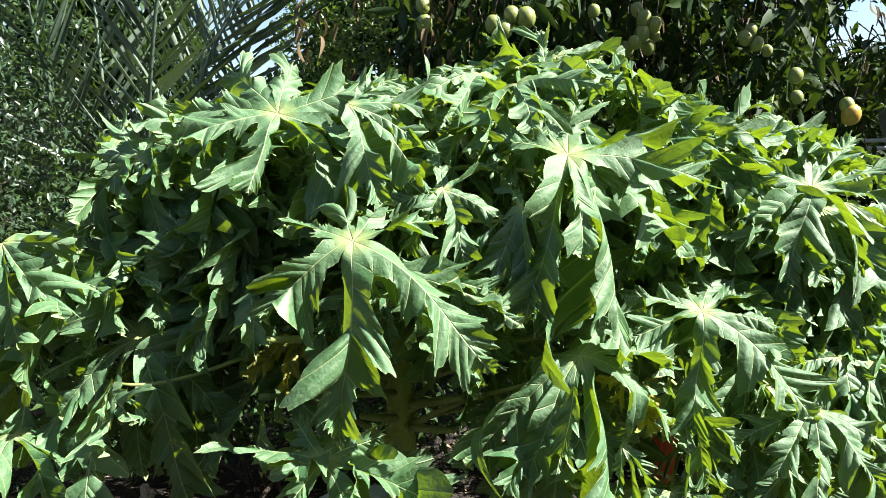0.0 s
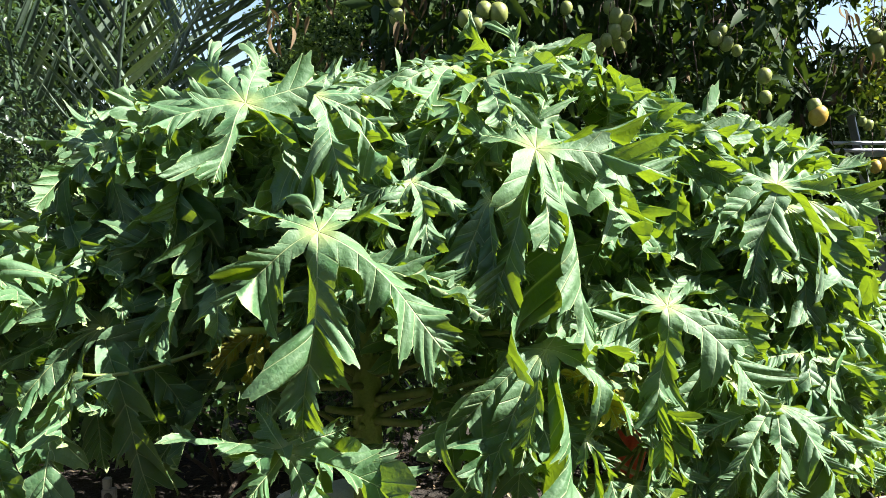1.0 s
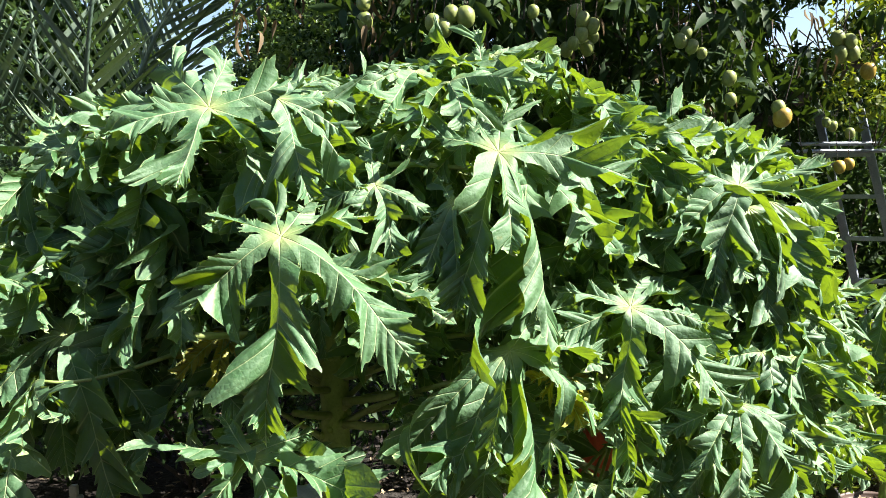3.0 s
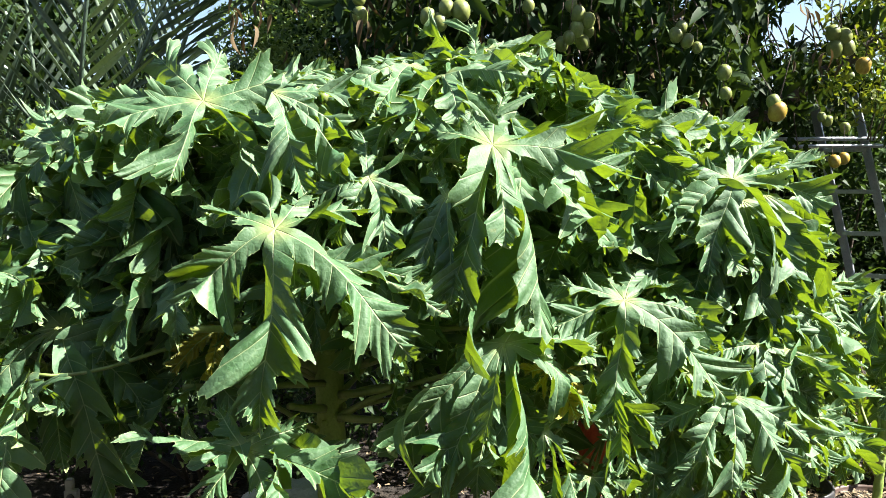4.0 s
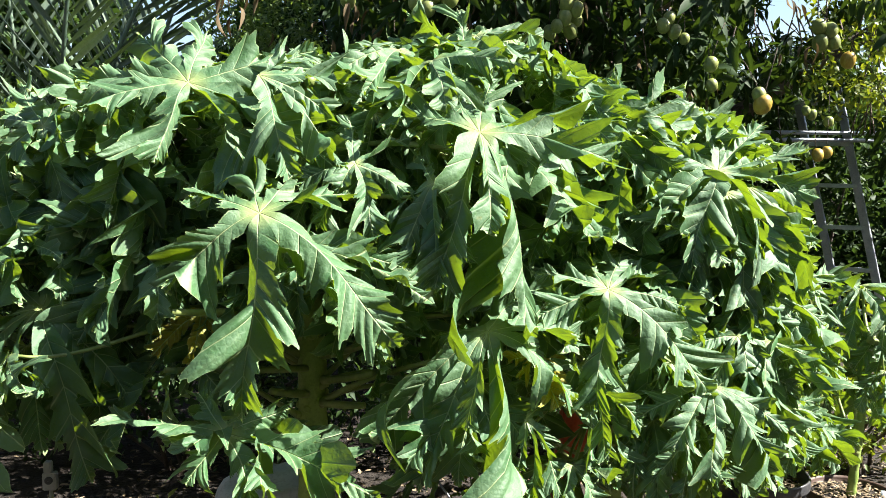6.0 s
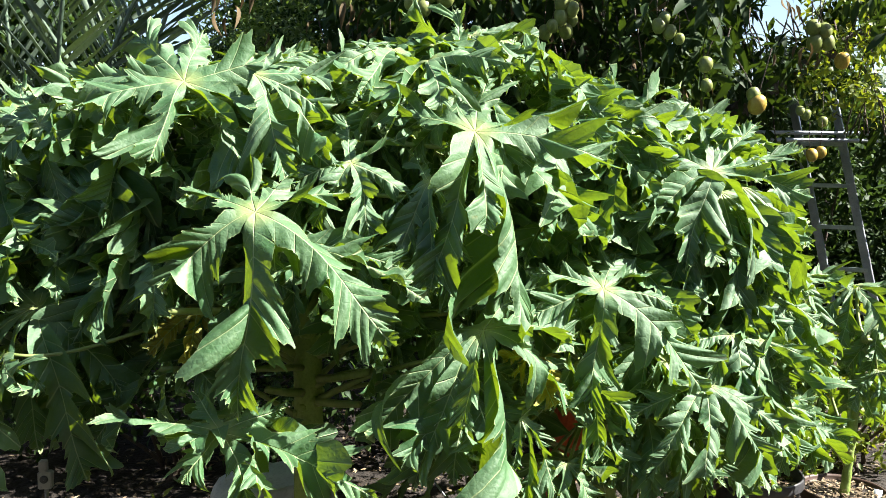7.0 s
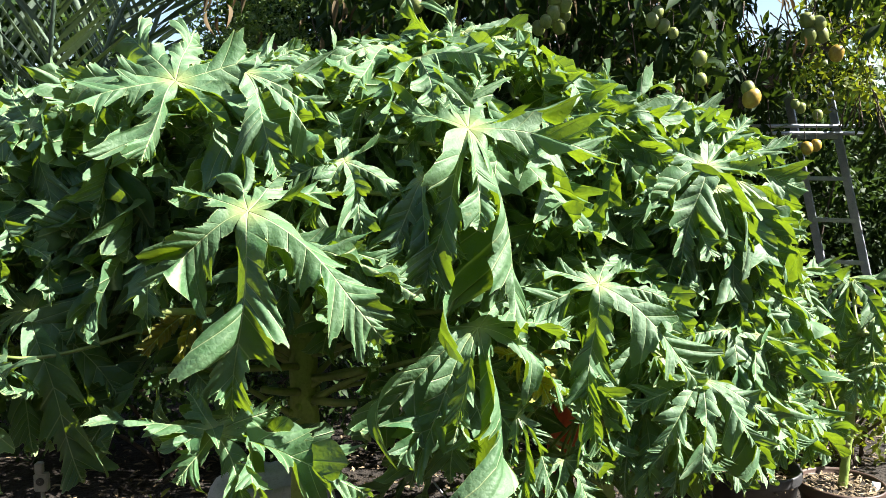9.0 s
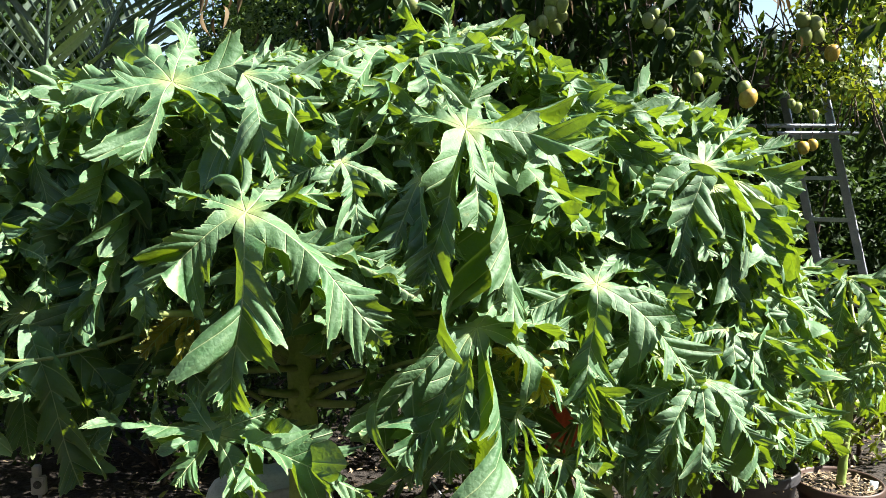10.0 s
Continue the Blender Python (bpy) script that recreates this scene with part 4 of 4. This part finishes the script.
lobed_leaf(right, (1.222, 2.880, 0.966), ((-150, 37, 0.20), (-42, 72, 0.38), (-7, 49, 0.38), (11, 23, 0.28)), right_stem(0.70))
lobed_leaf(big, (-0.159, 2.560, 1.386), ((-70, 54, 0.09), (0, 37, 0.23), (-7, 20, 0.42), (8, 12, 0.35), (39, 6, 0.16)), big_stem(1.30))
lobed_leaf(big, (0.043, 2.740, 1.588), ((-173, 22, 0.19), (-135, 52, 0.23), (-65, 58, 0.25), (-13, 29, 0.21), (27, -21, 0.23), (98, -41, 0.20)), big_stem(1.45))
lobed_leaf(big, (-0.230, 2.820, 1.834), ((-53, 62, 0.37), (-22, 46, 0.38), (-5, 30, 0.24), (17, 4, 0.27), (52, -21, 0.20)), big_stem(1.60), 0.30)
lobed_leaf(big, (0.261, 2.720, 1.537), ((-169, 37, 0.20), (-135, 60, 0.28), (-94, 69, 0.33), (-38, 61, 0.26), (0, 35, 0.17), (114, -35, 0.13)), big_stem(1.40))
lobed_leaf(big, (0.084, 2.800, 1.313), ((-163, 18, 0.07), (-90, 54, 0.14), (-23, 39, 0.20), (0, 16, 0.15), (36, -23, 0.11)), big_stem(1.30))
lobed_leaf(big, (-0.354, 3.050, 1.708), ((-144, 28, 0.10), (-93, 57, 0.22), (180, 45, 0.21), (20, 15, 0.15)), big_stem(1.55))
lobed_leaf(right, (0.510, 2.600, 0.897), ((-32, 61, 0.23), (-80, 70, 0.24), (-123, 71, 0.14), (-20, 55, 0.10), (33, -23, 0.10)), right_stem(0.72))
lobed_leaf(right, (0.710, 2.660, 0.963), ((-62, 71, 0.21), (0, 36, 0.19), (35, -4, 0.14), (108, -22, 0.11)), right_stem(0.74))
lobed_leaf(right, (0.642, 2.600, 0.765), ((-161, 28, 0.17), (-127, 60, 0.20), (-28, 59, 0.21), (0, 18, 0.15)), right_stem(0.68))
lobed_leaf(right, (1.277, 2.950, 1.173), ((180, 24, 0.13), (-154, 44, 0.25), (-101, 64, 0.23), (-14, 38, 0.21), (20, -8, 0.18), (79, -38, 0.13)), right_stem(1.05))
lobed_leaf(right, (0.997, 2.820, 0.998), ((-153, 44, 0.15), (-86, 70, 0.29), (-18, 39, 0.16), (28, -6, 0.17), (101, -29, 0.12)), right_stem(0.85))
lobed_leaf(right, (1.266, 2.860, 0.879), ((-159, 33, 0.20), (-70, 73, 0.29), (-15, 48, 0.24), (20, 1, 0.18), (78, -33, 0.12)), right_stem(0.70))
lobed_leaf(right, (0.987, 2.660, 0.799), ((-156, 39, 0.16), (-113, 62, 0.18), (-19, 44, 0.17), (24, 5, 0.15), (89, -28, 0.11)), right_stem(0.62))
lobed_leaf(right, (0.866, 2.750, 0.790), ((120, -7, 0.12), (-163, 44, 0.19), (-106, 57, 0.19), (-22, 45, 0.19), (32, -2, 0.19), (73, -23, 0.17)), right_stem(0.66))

# the smaller leaves between them, also placed to fit the camera's view
papaya_leaf(big, (-0.881, 2.700, 1.067), -101, -46, 50, 0.37, 30, big_stem(1.00))
papaya_leaf(big, (-0.597, 3.100, 1.737), -98, -49, 0, 0.43, 35, big_stem(1.53))
papaya_leaf(big, (0.277, 3.020, 1.908), -116, -30, 15, 0.38, 20, big_stem(1.58))
papaya_leaf(big, (-0.314, 3.250, 1.900), -34, -2, -5, 0.28, 30, big_stem(1.61))
papaya_leaf(big, (0.312, 3.080, 1.601), -115, -45, 15, 0.38, 35, big_stem(1.44))
papaya_leaf(big, (0.034, 2.820, 1.379), -59, -32, -20, 0.36, 40, big_stem(1.29))
papaya_leaf(big, (-0.549, 2.950, 1.366), -112, -27, 10, 0.37, 30, big_stem(1.20))
papaya_leaf(big, (-0.810, 3.150, 1.181), -44, -32, 30, 0.40, 30, big_stem(0.90))
papaya_leaf(side, (-1.240, 2.850, 1.450), -61, -37, 30, 0.35, 30, side_stem(1.09))
papaya_leaf(big, (0.139, 3.250, 1.762), -105, -36, 0, 0.40, 35, big_stem(1.45))
papaya_leaf(big, (-0.181, 3.200, 1.745), -98, -44, 10, 0.38, 35, big_stem(1.56))
papaya_leaf(big, (-0.411, 2.900, 1.144), -94, -31, 0, 0.21, 30, big_stem(1.03), old=True)
papaya_leaf(side, (-1.201, 2.950, 1.151), -84, -38, 40, 0.35, 35, side_stem(1.02))
papaya_leaf(right, (0.685, 3.300, 1.949), -51, -26, -10, 0.30, 35, right_stem(1.68))
papaya_leaf(right, (0.738, 3.150, 1.512), -94, -26, 0, 0.35, 45, right_stem(1.16))
papaya_leaf(right, (0.967, 2.900, 1.036), -117, -35, 0, 0.32, 40, right_stem(0.74))
papaya_leaf(right, (1.122, 2.950, 0.823), -120, -15, 0, 0.32, 35, right_stem(0.66))
papaya_leaf(right, (1.457, 3.250, 1.282), -109, -26, 0, 0.36, 40, right_stem(1.15))
papaya_leaf(right, (1.173, 3.450, 1.800), -85, -31, -10, 0.35, 30, right_stem(1.56))
papaya_leaf(right, (1.484, 3.450, 1.724), -68, -38, -10, 0.28, 30, right_stem(1.37))
papaya_leaf(potted, (1.397, 3.450, 0.709), -138, -25, 0, 0.39, 35, potted_stem(0.40))
papaya_leaf(potted, (1.821, 3.500, 0.568), -101, -13, 0, 0.27, 30, potted_stem(0.40))
papaya_leaf(potted, (1.556, 3.400, 0.696), -109, -32, 0, 0.29, 30, potted_stem(0.40))
papaya_leaf(young, (2.254, 3.900, 1.076), -131, -40, 0, 0.33, 30, young_stem(0.85))
papaya_leaf(young, (2.318, 3.800, 0.914), -123, -39, 0, 0.29, 30, young_stem(0.80))
papaya_leaf(young, (2.568, 4.000, 0.978), -51, -46, 0, 0.24, 30, young_stem(0.85))
papaya_leaf(young, (2.296, 3.750, 0.725), -109, -34, 0, 0.23, 30, young_stem(0.85))
papaya_leaf(big, (0.029, 3.450, 1.955), -75, -37, 0, 0.37, 30, big_stem(1.84))
papaya_leaf(big, (-0.134, 3.450, 1.937), -109, -31, 10, 0.37, 30, big_stem(1.74))
papaya_leaf(big, (0.225, 3.400, 2.022), -122, -19, 10, 0.28, 30, big_stem(1.70))
papaya_leaf(big, (0.376, 3.500, 2.058), -107, -27, 0, 0.28, 30, big_stem(1.69))
papaya_leaf(big, (0.596, 3.550, 2.052), -71, -36, -10, 0.30, 30, big_stem(1.76))
papaya_leaf(right, (0.856, 3.350, 1.856), -95, -31, 0, 0.32, 30, right_stem(1.69))
papaya_leaf(right, (1.296, 3.450, 1.808), -69, -27, -15, 0.26, 25, right_stem(1.70))
papaya_leaf(right, (1.005, 3.150, 1.580), -113, -29, 0, 0.32, 40, right_stem(1.41))
papaya_leaf(right, (0.777, 3.150, 1.362), -92, -26, 0, 0.32, 35, right_stem(1.08))
papaya_leaf(right, (1.279, 3.000, 1.169), -106, -27, 0, 0.32, 40, right_stem(0.80))
papaya_leaf(right, (1.213, 3.100, 1.321), -104, -30, 0, 0.32, 40, right_stem(1.00))
papaya_leaf(big, (0.554, 2.740, 1.042), -35, -35, 0, 0.18, 20, (0.504, 2.890, 1.052), old=True, fold=0.3)
papaya_leaf(big, (-0.747, 3.100, 1.333), -100, -19, 40, 0.37, 30, big_stem(1.22))
papaya_leaf(big, (-1.136, 3.150, 1.336), -107, -43, 40, 0.37, 30, big_stem(1.20))
papaya_leaf(big, (-0.689, 3.150, 1.431), -112, -42, 35, 0.37, 30, big_stem(1.16))
papaya_leaf(big, (-0.499, 2.950, 1.051), -109, -35, 10, 0.37, 30, big_stem(0.73))
papaya_leaf(big, (-0.980, 3.000, 1.365), -98, -45, 40, 0.37, 30, big_stem(1.15))
papaya_leaf(big, (-0.762, 3.150, 1.778), -100, -35, 10, 0.37, 30, big_stem(1.66))
papaya_leaf(big, (-0.359, 3.150, 1.342), -114, -39, 10, 0.37, 30, big_stem(1.22))
papaya_leaf(side, (-1.186, 2.750, 0.913), -54, -23, 0, 0.35, 30, side_stem(0.71))
papaya_leaf(big, (0.153, 3.050, 1.182), -76, -40, -5, 0.37, 35, big_stem(0.86))
papaya_leaf(big, (0.323, 2.850, 0.974), -119, -19, 15, 0.37, 30, big_stem(0.79))
papaya_leaf(right, (0.941, 2.800, 0.824), -100, -26, 0, 0.32, 30, right_stem(0.76))
papaya_leaf(right, (1.085, 2.720, 0.950), -97, -24, 0, 0.32, 35, right_stem(0.72))
papaya_leaf(right, (1.320, 2.850, 1.056), -108, -36, 0, 0.32, 35, right_stem(0.71))
papaya_leaf(right, (0.705, 2.800, 0.997), -56, -33, -10, 0.32, 35, right_stem(0.69))
papaya_leaf(right, (0.983, 3.150, 1.358), -96, -27, 0, 0.32, 40, right_stem(1.23))
papaya_leaf(right, (1.405, 3.000, 1.167), -99, -37, 0, 0.32, 35, right_stem(1.05))
papaya_leaf(right, (0.571, 3.150, 1.309), -118, -34, 5, 0.32, 35, right_stem(1.12))
papaya_leaf(right, (1.152, 3.050, 1.435), -127, -25, 5, 0.33, 40, right_stem(1.10))
papaya_leaf(right, (1.490, 3.250, 1.495), -89, -40, -5, 0.32, 35, right_stem(1.13))
papaya_leaf(right, (0.738, 3.200, 1.714), -89, -30, 0, 0.32, 35, right_stem(1.43))
papaya_leaf(right, (1.032, 3.400, 1.848), -73, -30, -10, 0.26, 30, right_stem(1.69))
papaya_leaf(big, (0.231, 3.200, 1.851), -118, -32, 10, 0.37, 30, big_stem(1.74))
papaya_leaf(big, (-0.116, 3.180, 1.588), -110, -45, 5, 0.37, 30, big_stem(1.22))
papaya_leaf(big, (-0.252, 2.700, 0.879), -43, 2, -25, 0.40, 25, big_stem(0.66))
papaya_leaf(big, (0.025, 2.820, 1.321), -66, -35, -30, 0.34, 35, big_stem(1.16))
papaya_leaf(big, (-0.301, 3.200, 1.830), -47, -13, -5, 0.30, 30, big_stem(1.72))
papaya_leaf(big, (-0.108, 3.300, 1.902), -60, -11, 0, 0.34, 30, big_stem(1.74))
papaya_leaf(big, (0.176, 3.200, 1.962), -70, -28, -5, 0.36, 30, big_stem(1.67))
papaya_leaf(big, (0.366, 2.700, 0.988), -107, -37, -25, 0.36, 35, big_stem(0.84))
papaya_leaf(right, (0.729, 2.950, 0.652), -80, -62, 0, 0.36, 25, right_stem(0.60))
papaya_leaf(right, (0.616, 2.850, 0.675), -100, -60, 8, 0.32, 25, right_stem(0.55))


def crown_leaves(count, seed, depth, below, pitch, size):
    """Leaves just inside the crowns, under the outline of their tops as the camera sees it."""
    rng = np.random.default_rng(seed)
    line_x = (-1.45, -1.09, -0.87, -0.67, -0.21, 0.01, 0.20, 0.40, 0.69, 0.89, 1.09, 1.37, 1.63)
    line_z = (1.68, 1.80, 1.85, 1.97, 1.98, 1.95, 2.05, 2.10, 2.04, 1.92, 1.86, 1.75, 1.61)
    for k in range(count):
        x = -1.2 + 2.65 * (k + rng.uniform(0.1, 0.9)) / count
        y = rng.uniform(*depth)
        z = 1.587 + (np.interp(x, line_x, line_z) - 1.587) * (y - 0.39) / 2.91 - rng.uniform(*below)
        tree, stem = (big, big_stem) if x < 0.55 else (right, right_stem)
        q = stem(min(z, 1.55) - 0.1)
        yaw = math.degrees(math.atan2(y - q[1] - 0.25, x - q[0])) * 0.35 - 90 * 0.65 + rng.normal(0, 30)
        papaya_leaf(tree, (x, y, z), yaw, rng.uniform(*pitch), rng.normal(0, 16), rng.uniform(*size), rng.uniform(15, 45), q)


crown_leaves(26, 41, (3.15, 3.55), (0.02, 0.16), (-30, -2), (0.26, 0.36))
crown_leaves(20, 42, (3.0, 3.2), (0.2, 0.42), (-60, -25), (0.32, 0.42))
crown_leaves(16, 43, (2.95, 3.1), (0.45, 0.8), (-65, -30), (0.34, 0.44))

# stalk stumps and bare stalks on the main stem
stub(big, (-0.068, 3.080, 0.815), (0.067, 2.950, 0.840), 0.0110)
stub(big, (-0.066, 3.080, 0.888), (0.097, 2.920, 0.950), 0.0110)
stub(big, (-0.065, 3.080, 0.970), (0.098, 2.900, 1.054), 0.0110)
stub(big, (-0.063, 3.080, 1.067), (0.064, 2.900, 1.119), 0.0110)
stub(big, (-0.050, 3.080, 1.122), (0.474, 2.850, 1.210), 0.0090)
stub(big, (-0.051, 3.100, 1.077), (0.338, 2.900, 1.137), 0.0090)
stub(big, (-0.113, 3.080, 1.123), (-0.482, 2.750, 1.171), 0.0100)
stub(big, (-0.117, 3.080, 0.928), (-0.498, 2.800, 0.995), 0.0090)
stub(big, (-0.119, 3.080, 0.844), (-0.217, 2.950, 0.890), 0.0110)
